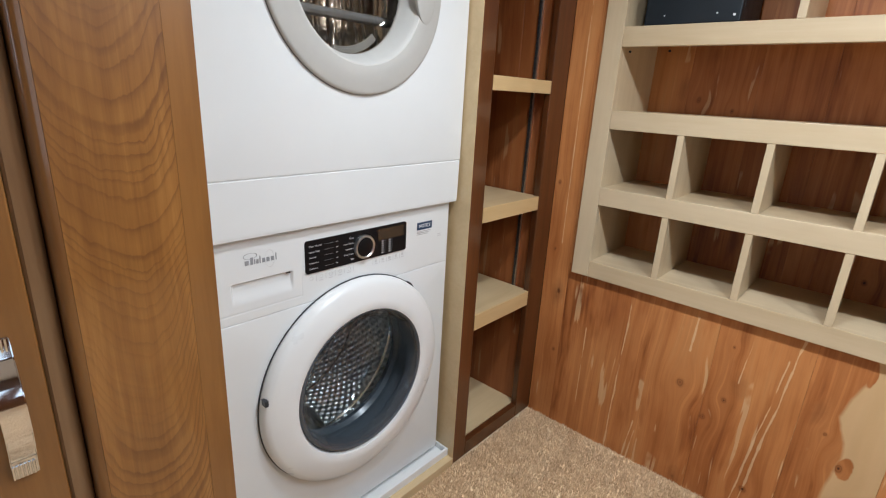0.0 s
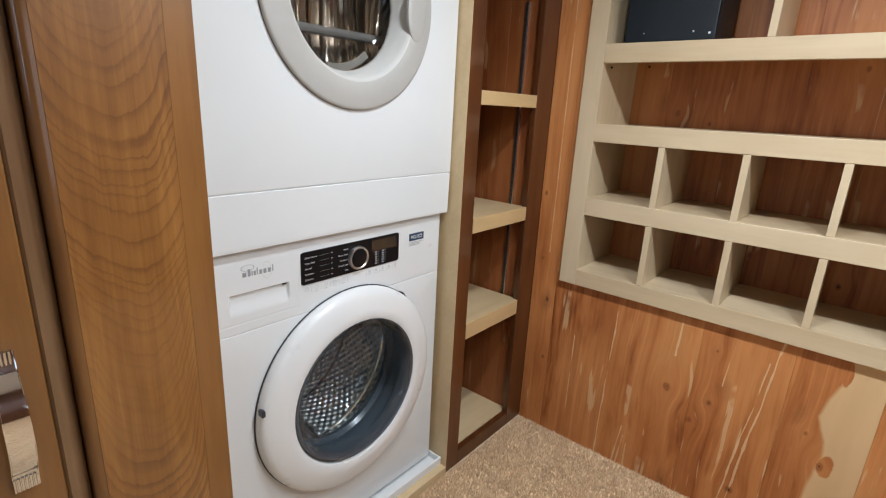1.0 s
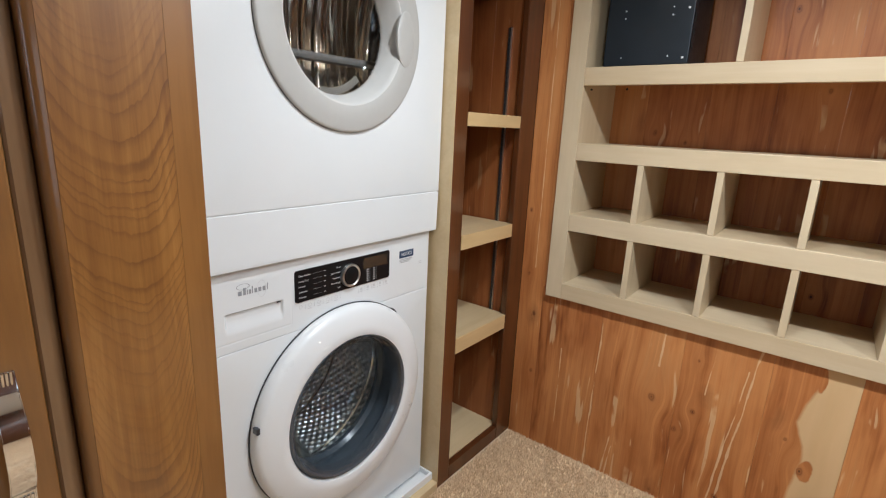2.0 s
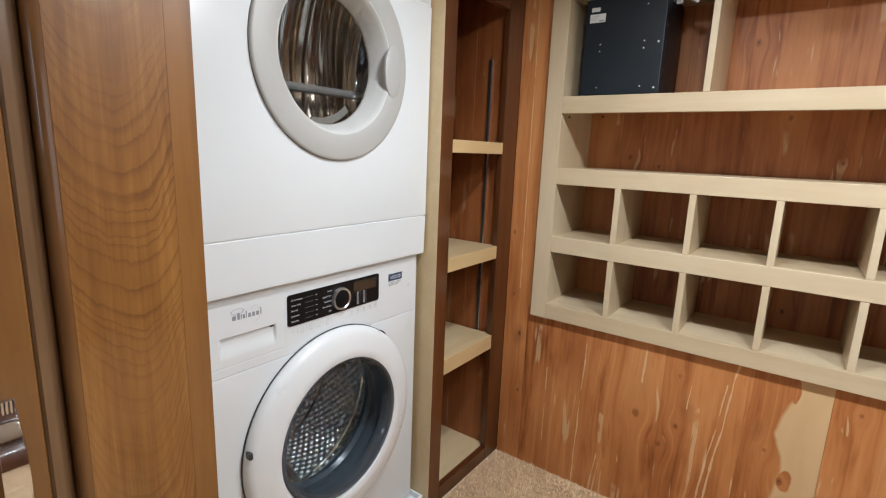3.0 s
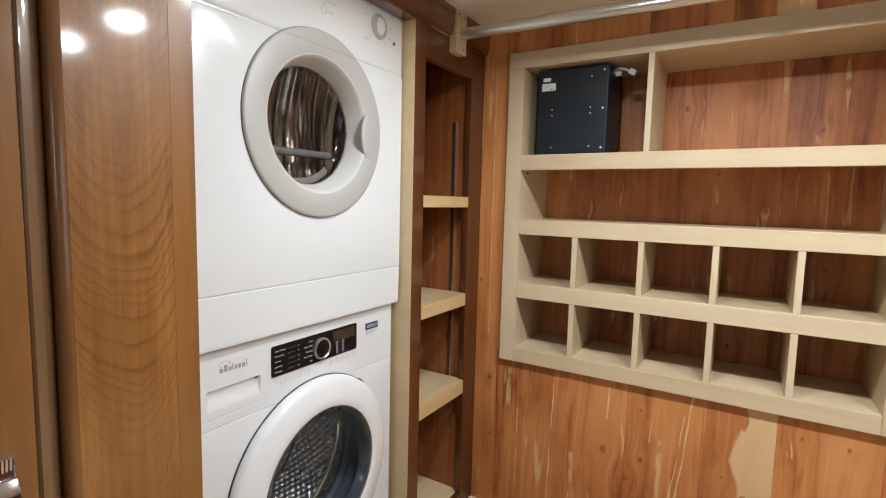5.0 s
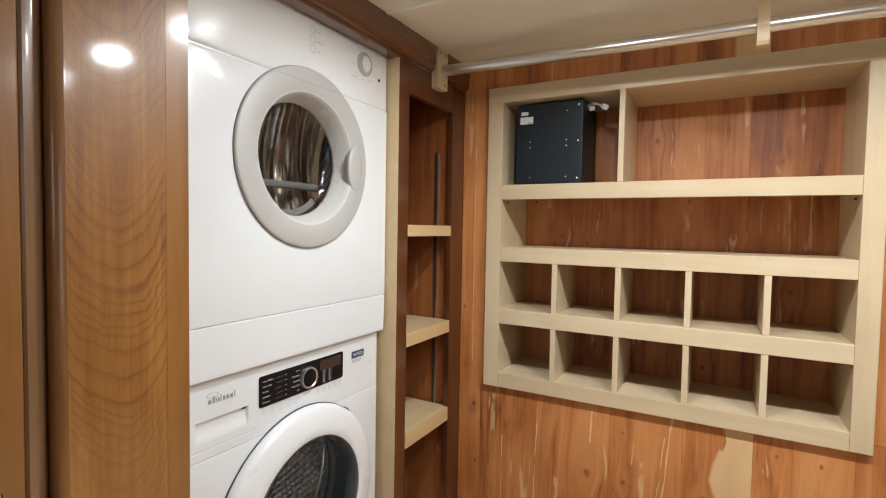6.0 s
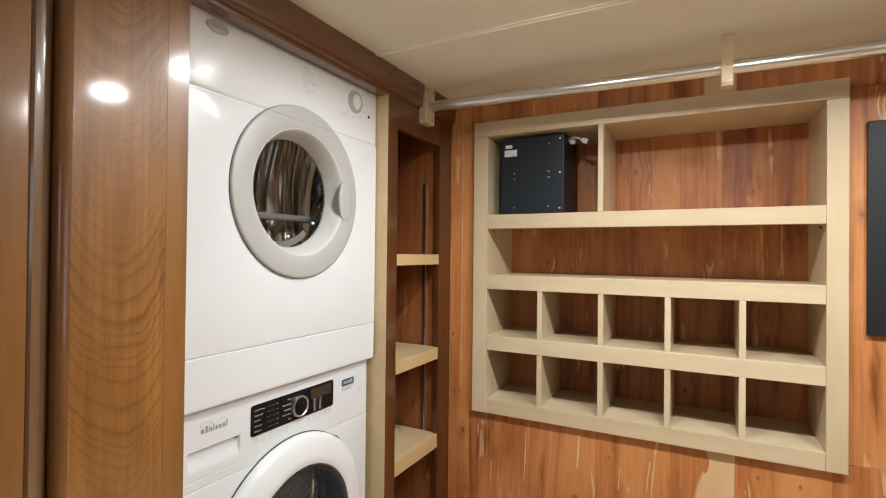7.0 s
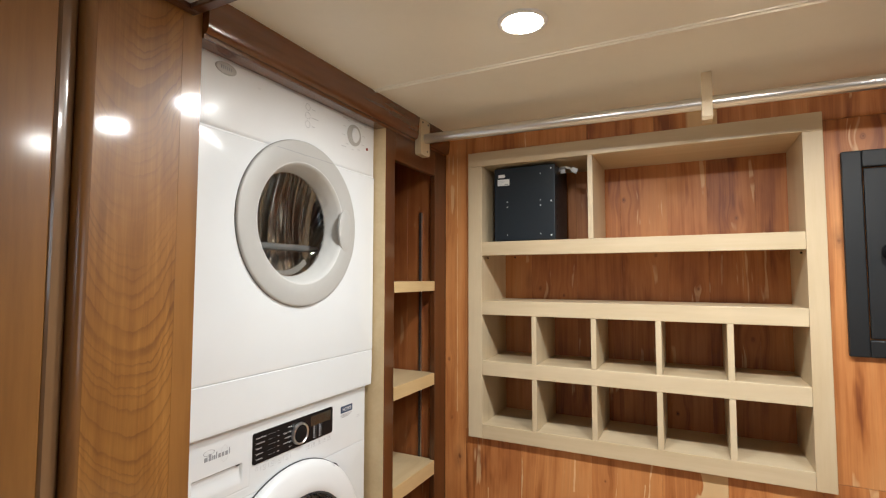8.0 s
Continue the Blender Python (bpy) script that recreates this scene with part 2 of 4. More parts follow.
WALL_KNOTS = [(-0.888, 0.248, 0.009), (-0.508, 0.304, 0.016), (-0.407, 0.45, 0.006), (-0.401, 0.301, 0.011), (-0.438, 0.233, 0.013),
              (-0.194, 0.315, 0.008), (-0.153, 0.245, 0.014), (-0.313, 0.08, 0.013), (-0.027, 0.471, 0.008),
              (0.066, 0.468, 0.009), (-0.926, 0.577, 0.008), (-0.938, 0.779, 0.009), (-0.862, 1.296, 0.006), (0.247, 1.436, 0.012)]
SAP_LINES = [(-0.674, 0.003, 0.02, -1, 2), (-0.2475, 0.003, 0.02, -1, 0.6), (-0.295, 0.0042, 0.09, 0.0, 0.52), (-0.309, 0.0032, 0.1, 0.0, 0.46), (-0.505, 0.004, 0.04, 0.4, 0.5),
             (-0.592, 0.003, 0.1, -0.1, 0.13), (-0.58, 0.0025, 0.1, -0.1, 0.1), (-0.79, 0.002, 0.0, 0.1, 0.36), (-0.905, 0.002, 0.0, 0.6, 1.5), (-0.385, 0.002, 0.08, 0.36, 0.5)]
CEDAR = cedar_wood("cedar_boards", WALL_KNOTS, SAP_LINES)
CEDAR_SAP = cedar_wood("cedar_sapwood_board", WALL_KNOTS, (), -0.189)
random.seed(41)
LINING_KNOTS = [(-0.7 + 1.05 * (i + random.random()) / 12, random.choice((0.66, 0.84, 0.86, 0.98, 1.0, 1.18, 1.24, 1.3)) + random.uniform(-0.05, 0.05), random.uniform(0.006, 0.012)) for i in range(12)]
CEDAR_PLAIN = cedar_wood("cedar_lining", LINING_KNOTS, deep=0.93)
# the same cedar, darkened to put the column's inner shade into its colour
CEDAR_SHADED = cedar_wood("cedar_column_shade", deep=0.55)
CHERRY_PANEL = cathedral_cherry("cherry_veneer", 0.487)
CHERRY = wood("cherry_varnished", (0.135, 0.051, 0.011), (0.31, 0.137, 0.034), "z", 0.4, 0.9, 1.0, 0.12)
CHERRY_DARK = wood("cherry_dark_stained", (0.042, 0.0125, 0.0038), (0.118, 0.038, 0.0112), "z", 0.28, 0.55)
CHERRY_TRIM = wood("cherry_moulding", (0.07, 0.019, 0.0045), (0.18, 0.056, 0.013), "y", 0.25, 1.0, 1.0, 0.1)
CHERRY_GREY = wood("cherry_edge_band", (0.135, 0.068, 0.03), (0.27, 0.155, 0.075), "z", 0.3, 0.6)
MAPLE_X = wood("maple_rail", (0.56, 0.43, 0.265), (0.705, 0.58, 0.40), "x", 0.42, 0.15, 0.8, 0.25, 0.05)
MAPLE_Z = wood("maple_upright", (0.56, 0.43, 0.265), (0.705, 0.58, 0.40), "z", 0.42, 0.15, 0.8, 0.25, 0.05)
MAPLE_Y = wood("maple_shelf", (0.56, 0.41, 0.22), (0.72, 0.57, 0.35), "y", 0.4, 0.2, 0.8, 0.25, 0.05)
MAPLE_EDGE = wood("maple_shelf_lip", (0.56, 0.375, 0.175), (0.72, 0.53, 0.28), "y", 0.38, 0.3, 0.8, 0.2, 0.05)
ENAMEL = specked("white_enamel", (0.77, 0.795, 0.81), 0.22, 0.3, 0, 0.012, 15)
PLASTIC = specked("white_plastic", (0.815, 0.83, 0.84), 0.3, 0.1, 0, 0.015, 20)
SILVER = specked("silver_plastic", (0.47, 0.463, 0.442), 0.5, 0.0, 0.1, 0.03, 60)
LIP = specked("pale_grey_plastic", (0.6, 0.595, 0.575), 0.42, 0.0, 0.0, 0.03, 60)
BOOT = specked("blue_grey_rubber", (0.075, 0.09, 0.108), 0.25, 0.4, 0, 0.12, 30)
GREY_PLASTIC = specked("grey_plastic", (0.085, 0.097, 0.115), 0.25, 0.2, 0.2, 0.05)
RUBBER = specked("dark_gasket", (0.035, 0.038, 0.045), 0.4, 0, 0, 0.1)
BLACK_GLOSS = specked("black_gloss", (0.006, 0.0065, 0.008), 0.3, 0.0, 0, 0.1)
BLACK_GLOSS.node_tree.nodes["Principled BSDF"].inputs["Specular IOR Level"].default_value = 0.22
DISPLAY = specked("dark_display", (0.035, 0.03, 0.022), 0.1, 0.5)
STEEL = specked("drum_steel", (0.95, 0.955, 0.97), 0.3, 0, 0.78, 0.06, 30)
drum_tree = Tree(STEEL)
_x, _y, _z = drum_tree.split(drum_tree.coords())
_dy, _dz = drum_tree.math("SUBTRACT", _y, 0.905), drum_tree.math("SUBTRACT", _z, 0.402)
_a = drum_tree.math("MULTIPLY", drum_tree.math("ARCTAN2", _dz, _dy), 60.0)
_r = drum_tree.math("SQRT", drum_tree.math("ADD", drum_tree.math("POWER", _dy, 2.0), drum_tree.math("POWER", _dz, 2.0)))
_v = drum_tree.math("MULTIPLY", drum_tree.math("SUBTRACT", _x, _r), 280.0)
_bumps = drum_tree.math("MULTIPLY", drum_tree.math("SINE", _a), drum_tree.math("SINE", _v))
drum_tree.bump(drum_tree.math("ADD", _bumps, drum_tree.noise(drum_tree.coords(), 14, 2)), 0.9, 0.006)
STEEL_BRIGHT = specked("bright_steel", (0.82, 0.77, 0.71), 0.12, 0, 1.0, 0.08, 60)
HOLE = specked("drum_hole", (0.02, 0.02, 0.022), 0.6)
CHROME = material("chrome", (0.82, 0.83, 0.85), 0.07, 1.0)
ALUMINIUM = material("satin_aluminium", (0.74, 0.74, 0.745), 0.3, 1.0)
ZINC = specked("dark_steel_standard", (0.1, 0.095, 0.09), 0.4, 0, 0.8, 0.08)
NAVY = specked("blue_black_steel", (0.008, 0.0135, 0.02), 0.42, 0, 0.2, 0.12, 50, 0.15)
SAFE_GREY = specked("charcoal_powder_coat", (0.0095, 0.0105, 0.012), 0.5, 0, 0.1, 0.08, 300, 0.3)
PAPER = specked("white_label", (0.75, 0.75, 0.73), 0.5)
INK_GREY = specked("grey_print", (0.3, 0.31, 0.33), 0.5)
INK_PALE = specked("pale_print", (0.56, 0.57, 0.59), 0.5)
INK_WHITE = specked("white_print", (0.75, 0.76, 0.78), 0.5)
INK_BLUE = specked("navy_print", (0.03, 0.06, 0.12), 0.45)
RED = specked("red_lens", (0.25, 0.02, 0.01), 0.2)
CREAM = specked("cream_ceiling_vinyl", (0.87, 0.83, 0.73), 0.5, 0.1, 0, 0.02, 30, 0.1)
WALL_CREAM = specked("cream_wall", (0.66, 0.58, 0.47), 0.6, 0, 0, 0.04, 25, 0.1)
SHADOW_GAP = specked("shadow_gap_brown", (0.03, 0.015, 0.008), 0.7)
CARPET = carpet_pile("beige_carpet")
PANE = material("window_glass", (1, 1, 1), 0.0)
PANE.node_tree.nodes["Principled BSDF"].inputs["Transmission Weight"].default_value = 1.0


def thin_glass(name, tint, gloss=1.0):
    """Clear moulded glass: lets light straight through and mirrors by its angle."""
    m = material(name)
    t = m.node_tree
    clear, mirror = t.nodes.new("ShaderNodeBsdfTransparent"), t.nodes.new("ShaderNodeBsdfGlossy")
    clear.inputs["Color"].default_value = (*tint, 1)
    mirror.inputs["Roughness"].default_value = 0.02
    k = Tree(m)
    ripple = k.node("ShaderNodeBump", Height=k.noise(k.coords(), 18, 2), Strength=0.5, Distance=0.004)
    k.put(mirror.inputs["Normal"], ripple.outputs[0])
    facing, both = t.nodes.new("ShaderNodeLayerWeight"), t.nodes.new("ShaderNodeMixShader")
    facing.inputs["Blend"].default_value = 0.5
    k.put(both.inputs[0], k.math("MULTIPLY", gloss, k.math("ADD", 0.04, k.math("MULTIPLY", 0.9, k.math("POWER", facing.outputs["Facing"], 5.0)))))
    t.links.new(clear.outputs[0], both.inputs[1])
    t.links.new(mirror.outputs[0], both.inputs[2])
    t.links.new(both.outputs[0], t.nodes["Material Output"].inputs[0])
    return m


GLASS = thin_glass("door_glass", (0.96, 0.98, 0.99), 1.0)
DARK_GLASS = thin_glass("dryer_glass", (0.86, 0.85, 0.83), 1.0)
LENS = material("lit_lens", (1, 1, 1), 0.5)
LENS.node_tree.nodes["Principled BSDF"].inputs["Emission Color"].default_value = (1.0, 0.9, 0.75, 1)
LENS.node_tree.nodes["Principled BSDF"].inputs["Emission Strength"].default_value = 80.0


# ---- builders ----
def thing(name, base, label, category, kind="", group=""):
    ob = new(name)
    ob.empty_display_size = 0.05
    ob.matrix_world = Matrix.Translation(base)
    return tagged(ob, label, category, group, kind)


def part(name, bm, mat, parent=None, label="", smooth=False):
    """Links a bmesh, given in world coordinates, as one mesh object under its thing or part."""
    me = bpy.data.meshes.new(name)
    bmesh.ops.recalc_face_normals(bm, faces=bm.faces)
    bm.to_mesh(me)
    bm.free()
    me.materials.append(mat)
    if smooth:
        me.shade_smooth()
        me.set_sharp_from_angle(angle=radians(38))
    ob = new(name, me)
    hang(ob, parent)
    return tagged(ob, label)


def hang(ob, parent):
    if parent:
        place = parent.matrix_world.copy() if parent.type == "EMPTY" else Matrix()
        ob.parent = parent
        ob.matrix_parent_inverse = place.inverted()
    return ob


def box(x0, x1, y0, y1, z0, z1, bevel=0.0, bm=None, segments=2):
    own = bm if bm is not None else bmesh.new()
    g = bmesh.ops.create_cube(own, size=1.0)
    for v in g["verts"]:
        v.co = Vector((x0 + (v.co.x + 0.5) * (x1 - x0), y0 + (v.co.y + 0.5) * (y1 - y0), z0 + (v.co.z + 0.5) * (z1 - z0)))
    if bevel:
        edges = list({e for v in g["verts"] for e in v.link_edges})
        bmesh.ops.bevel(own, geom=edges, offset=bevel, segments=segments, profile=0.5, affect="EDGES")
    return own


def lathe(profile, y, z, n=64, bm=None, sy=1.0, closed=False):
    """Turns (radius, x) points about the axis along x through (y, z)."""
    bm = bm if bm is not None else bmesh.new()
    rings = []
    for r, x in profile:
        if r < 1e-6:
            rings.append([bm.verts.new((x, y, z))])
        else:
            rings.append([bm.verts.new((x, y + sy * r * math.cos(2 * math.pi * i / n), z + r * math.sin(2 * math.pi * i / n))) for i in range(n)])
    pairs = list(zip(rings, rings[1:]))
    if closed:
        pairs.append((rings[-1], rings[0]))
    for a, b in pairs:
        for i in range(n):
            j = (i + 1) % n
            if len(a) == 1 and len(b) == 1:
                continue
            if len(a) == 1:
                bm.faces.new((a[0], b[j], b[i]))
            elif len(b) == 1:
                bm.faces.new((a[i], a[j], b[0]))
            else:
                bm.faces.new((a[i], a[j], b[j], b[i]))
    return bm


def rod_mesh(a, b, r, n=24, bm=None):
    bm = bm if bm is not None else bmesh.new()
    a, b = Vector(a), Vector(b)
    q = (b - a).to_track_quat("Z", "Y").to_matrix().to_4x4()
    bmesh.ops.create_cone(bm, cap_ends=True, segments=n, radius1=r, radius2=r, depth=(b - a).length, matrix=Matrix.Translation((a + b) / 2) @ q)
    return bm


def prism(points, y0, y1, axis="y", bm=None):
    """Extrudes a closed outline: (x, z) along y, (x, y) along z or (y, z) along x."""
    bm = bm if bm is not None else bmesh.new()

    def at(p, d):
        return {"y": (p[0], d, p[1]), "z": (p[0], p[1], d), "x": (d, p[0], p[1])}[axis]

    a = [bm.verts.new(at(p, y0)) for p in points]
    b = [bm.verts.new(at(p, y1)) for p in points]
    bm.faces.new(a)
    bm.faces.new(b)
    for i in range(len(points)):
        j = (i + 1) % len(points)
        bm.faces.new((a[i], a[j], b[j], b[i]))
    return bm


def shell_front(xf, xb, y0, y1, z0, z1, hole=None, r=0.012, n=96):
    """An appliance casing with softened front edges, open at the back, with a round hole in its front."""
    bm = bmesh.new()
    steps = [(0.0, r), (-r * 0.12, r * 0.45), (-r * 0.45, r * 0.12), (-r, 0.0), (xb - xf, 0.0)]

    def rim(inset, dx):
        out = []
        cy, cz = (hole[0], hole[1]) if hole else ((y0 + y1) / 2, (z0 + z1) / 2)
        ya, yb, za, zb = y0 + inset, y1 - inset, z0 + inset, z1 - inset
        base = [2 * math.pi * i / n for i in range(n)]
        corners = [math.atan2(c - cz, b - cy) % (2 * math.pi) for b in (y0, y1) for c in (z0, z1)]
        for c in corners:
            k = min(range(n), key=lambda i: abs((base[i] - c + math.pi) % (2 * math.pi) - math.pi))
            base[k] = c
        for i, a in enumerate(base):
            hit = min(corners, key=lambda c: abs((a - c + math.pi) % (2 * math.pi) - math.pi))
            if abs(a - hit) < 1e-9:
                py = ya if math.cos(a) < 0 else yb
                pz = za if math.sin(a) < 0 else zb
            else:
                ca, sa = math.cos(a), math.sin(a)
                ty = ((yb if ca > 0 else ya) - cy) / ca if abs(ca) > 1e-9 else 1e9
                tz = ((zb if sa > 0 else za) - cz) / sa if abs(sa) > 1e-9 else 1e9
                t = min(ty, tz)
                py, pz = cy + t * ca, cz + t * sa
            out.append(bm.verts.new((xf + dx, py, pz)))
        return out, base

    loops = [rim(i, d) for d, i in steps]
    for (a, _), (b, _) in zip(loops, loops[1:]):
        for i in range(n):
            j = (i + 1) % n
            bm.faces.new((a[i], a[j], b[j], b[i]))
    first, base = loops[0]
    if hole:
        cy, cz, rad = hole
        inner = [bm.verts.new((xf, cy + rad * math.cos(a), cz + rad * math.sin(a))) for a in base]
        deep = [bm.verts.new((xf - 0.03, cy + rad * math.cos(a), cz + rad * math.sin(a))) for a in base]
        for i in range(n):
            j = (i + 1) % n
            bm.faces.new((first[i], first[j], inner[j], inner[i]))
            bm.faces.new((inner[i], inner[j], deep[j], deep[i]))
    else:
        bm.faces.new(first)
    return bm


FACE_X = Matrix(((0, 0, 1, 0), (1, 0, 0, 0), (0, 1, 0, 0), (0, 0, 0, 1)))


def words(name, text, at, height, mat, parent, facing=FACE_X, align="LEFT", width=0.0):
    """Built-in font lettering, laid flat on a face that looks along +x."""
    cu = bpy.data.curves.new(name, "FONT")
    cu.body, cu.size, cu.extrude, cu.align_x = text, height * 1.38, 0.0002, align
    tmp = new(name + "_curve", cu)
    me = bpy.data.meshes.new_from_object(tmp.evaluated_get(bpy.context.evaluated_depsgraph_get()))
    bpy.data.objects.remove(tmp)
    if width:
        xs = [v.co.x for v in me.vertices]
        s = width / (max(xs) - min(xs))
        for v in me.vertices:
            v.co.x *= s
    me.transform(Matrix.Translation(at) @ facing)
    me.materials.clear()
    me.materials.append(mat)
    ob = new(name, me)
    return hang(ob, parent)


# ---- setting ----
FRONT = -0.953          # face of the cabinet run
WALL = 1.60             # face of the cedar wall
tagged(part("floor", box(-1.6, 1.25, -1.5, 2.0, -0.12, -0.004), CARPET), "beige cut-pile carpet backing on the closet floor", "floor", kind="structure")
tagged(part("ceiling", box(-1.6, 1.25, -1.5, 2.0, CEIL, CEIL + 0.04), CREAM), "smooth cream vinyl ceiling panels with a raised seam", "ceiling", kind="structure")
for sy in (1.115, -0.07):
    bead = prism([(sy - 0.011, CEIL + 0.001), (sy - 0.009, CEIL - 0.003), (sy - 0.003, CEIL - 0.003), (sy, CEIL - 0.006), (sy + 0.003, CEIL - 0.003), (sy + 0.009, CEIL - 0.003), (sy + 0.011, CEIL + 0.001)], -0.931, 1.1, "x")
    tagged(part("trim", bead, CREAM), "thin cream bead covering a ceiling panel seam", "trim", kind="structure")
# unseen south wall, pale so that its bounce fills the ceiling
south = tagged(new("wall_south"), "unseen wall, cream for bounce light, with a small window", "wall", kind="structure")
for x0, x1, z0, z1 in ((-1.6, -0.72, -0.1, CEIL), (-0.32, 1.2, -0.1, CEIL), (-0.72, -0.32, -0.1, 0.95), (-0.72, -0.32, 1.45, CEIL)):
    part("wall_panel", box(x0, x1, -1.5, -1.4, z0, z1), WALL_CREAM, south)
window = tagged(new("window_2"), "small white framed closed window", "window", kind="structure")
for x0, x1, z0, z1 in ((-0.72, -0.69, 0.95, 1.45), (-0.35, -0.32, 0.95, 1.45), (-0.6898, -0.3502, 0.95, 0.98), (-0.6898, -0.3502, 1.42, 1.45)):
    part("window_frame", box(x0, x1, -1.47, -1.42, z0, z1, 0.004), PLASTIC, window)
pane = part("pane", box(-0.6896, -0.3504, -1.447, -1.443, 0.9802, 1.4198), PANE, window)
pane.visible_shadow = False

# unseen east wall with its window; dark finish holds back bounce on the door
east = tagged(new("wall_east"), "unseen wall in dark cherry to cut bounce light, with a daylight window", "wall", kind="structure")
for y0, y1, z0, z1 in ((-1.4, -0.35, -0.1, CEIL), (0.45, 1.72, -0.1, CEIL), (-0.35, 0.45, -0.1, 0.6), (-0.35, 0.45, 1.3, CEIL)):
    part("wall_panel", box(1.1, 1.2, y0, y1, z0, z1), CHERRY_DARK, east)
window = tagged(new("window_1"), "white framed closed window with clear glass", "window", kind="structure")
for y0, y1, z0, z1 in ((-0.35, -0.32, 0.6, 1.3), (0.42, 0.45, 0.6, 1.3), (-0.3198, 0.4198, 0.6, 0.63), (-0.3198, 0.4198, 1.27, 1.3), (0.035, 0.065, 0.6302, 1.2698)):
    part("window_frame", box(1.12, 1.17, y0, y1, z0, z1, 0.004), PLASTIC, window)
for y0, y1 in ((-0.3195, 0.0348), (0.0652, 0.4195)):
    pane = part("pane", box(1.143, 1.147, y0, y1, 0.6304, 1.2696), PANE, window)
    pane.visible_shadow = False

# cedar wall: backing with a hole for the shelving, boards as pieces
RX0, RX1, RZ0, RZ1 = -0.855, 0.160, 0.526, 1.508
north = tagged(new("wall_north"), "wall of knotty red cedar tongue and groove boards", "wall", kind="structure")
for x0, x1, z0, z1 in ((-1.6, RX0 + 0.02, -0.1, CEIL), (RX1 - 0.02, 1.25, -0.1, CEIL), (RX0 + 0.02, RX1 - 0.02, -0.1, RZ0 + 0.02), (RX0 + 0.02, RX1 - 0.02, RZ1 - 0.02, CEIL)):
    part("wall_backing", box(x0, x1, WALL + 0.014, WALL + 0.11, z0, z1), SHADOW_GAP, north)
JOINTS = [-0.953, -0.872, -0.673, -0.447, -0.248, -0.08, 0.132, 0.335, 0.55, 0.76, 0.97, 1.1]
for j0, j1 in zip(JOINTS, JOINTS[1:]):
    mat = CEDAR_SAP if j0 == -0.248 else CEDAR
    spans = []
    lo, hi = max(j0, RX0 + 0.02), min(j1, RX1 - 0.02)
    if lo < hi:
        spans = [(j0, j1, -0.02, RZ0 + 0.02), (j0, j1, RZ1 - 0.02, CEIL)]
        if j0 < lo:
            spans.append((j0, lo, RZ0 + 0.021, RZ1 - 0.021))
        if hi < j1:
            spans.append((hi, j1, RZ0 + 0.021, RZ1 - 0.021))
    else:
        spans = [(j0, j1, -0.02, CEIL)]
    for x0, x1, z0, z1 in spans:
        part("board", box(x0 + 0.0002, x1 - 0.0002, WALL, WALL + 0.0145, z0, z1, 0.0004, segments=1), mat, north)

# west wall left of the laundry cabinet, and the space behind everything
tagged(part("wall_west", box(-1.6, -1.5, -1.5, 2.0, -0.1, CEIL), WALL_CREAM), "plain cream wall behind the cabinets", "wall", kind="structure")

# ---- laundry cabinet run ----
laundry = thing("laundry_cabinet", (-1.2, 0.9, 0), "tall varnished cherry cabinet built round the stacked laundry machines", "cabinet")
part("side_panel", box(FRONT - 0.02, FRONT, 0.413, 0.5519, 0.0, CEIL, 0.0002), CHERRY_PANEL, laundry, "cherry veneer panel with arched grain")
part("stile", box(FRONT - 0.02, FRONT + 0.0003, 0.552, 0.590, 0.0, CEIL, 0.0002), CHERRY, laundry)
quarter = [(FRONT - 0.03, 0.4126)] + [(FRONT - 0.009 + 0.0095 * math.sin(a), 0.4126 - 0.0136 * math.cos(a)) for a in [math.pi * 0.5 * i / 6 for i in range(7)]][::-1] + [(FRONT - 0.03, 0.399)]
part("edge_moulding", prism(quarter, 0.0, CEIL, "z"), CHERRY, laundry, "rounded cherry edge moulding", True)
part("inner_side", box(-1.5, FRONT - 0.0205, 0.571, 0.5895, 0.0, CEIL), MAPLE_Z, laundry)
part("inner_side", box(-1.5, FRONT - 0.0005, 1.203, 1.221, 0.0, CEIL), MAPLE_Y, laundry, "pale maple lining of the machine bay")
part("back_panel", box(-1.5, -1.49, 0.590, 1.2025, 0.0, CEIL), MAPLE_Z, laundry)
part("sill", box(-1.49, FRONT + 0.001, 0.5905, 1.2025, -0.03, 0.022, 0.002), MAPLE_Y, laundry, "pale maple threshold board")

# crown moulding, cut where the rod bracket sits
CROWN = [(FRONT, 1.5115), (FRONT + 0.002, 1.5115), (FRONT + 0.003, 1.519), (FRONT + 0.008, 1.519), (FRONT + 0.012, 1.523), (FRONT + 0.0145, 1.530), (FRONT + 0.016, 1.542), (FRONT + 0.0165, 1.558), (FRONT + 0.0175, 1.570), (FRONT + 0.0195, 1.579), (FRONT + 0.020, CEIL), (FRONT, CEIL)]
for y0, y1 in ((0.5915, 1.372), (1.437, WALL)):
    tagged(part("trim", prism(CROWN, y0, y1), CHERRY_TRIM, smooth=True), "dark cherry crown moulding along the ceiling", "trim", kind="structure")
part("top_rail", box(-0.9885, FRONT - 0.0005, 0.5905, 1.2025, 1.511, CEIL), CHERRY_TRIM, laundry)

# ---- narrow shelf cabinet in the corner ----
column = thing("shelf_cabinet", (-1.2, 1.4, 0), "narrow open cherry cabinet with cedar lining and maple shelves", "cabinet")
part("stile", box(FRONT - 0.019, FRONT, 1.2035, 1.256, 0.0, CEIL, 0.002), CHERRY_DARK, column)
part("stile", box(FRONT - 0.019, FRONT, 1.516, WALL - 0.0005, 0.0, CEIL, 0.002), CHERRY_DARK, column)
part("top_rail", box(FRONT - 0.019, FRONT - 0.0004, 1.2564, 1.5156, 1.427, CEIL, 0.0015), CHERRY_DARK, column)
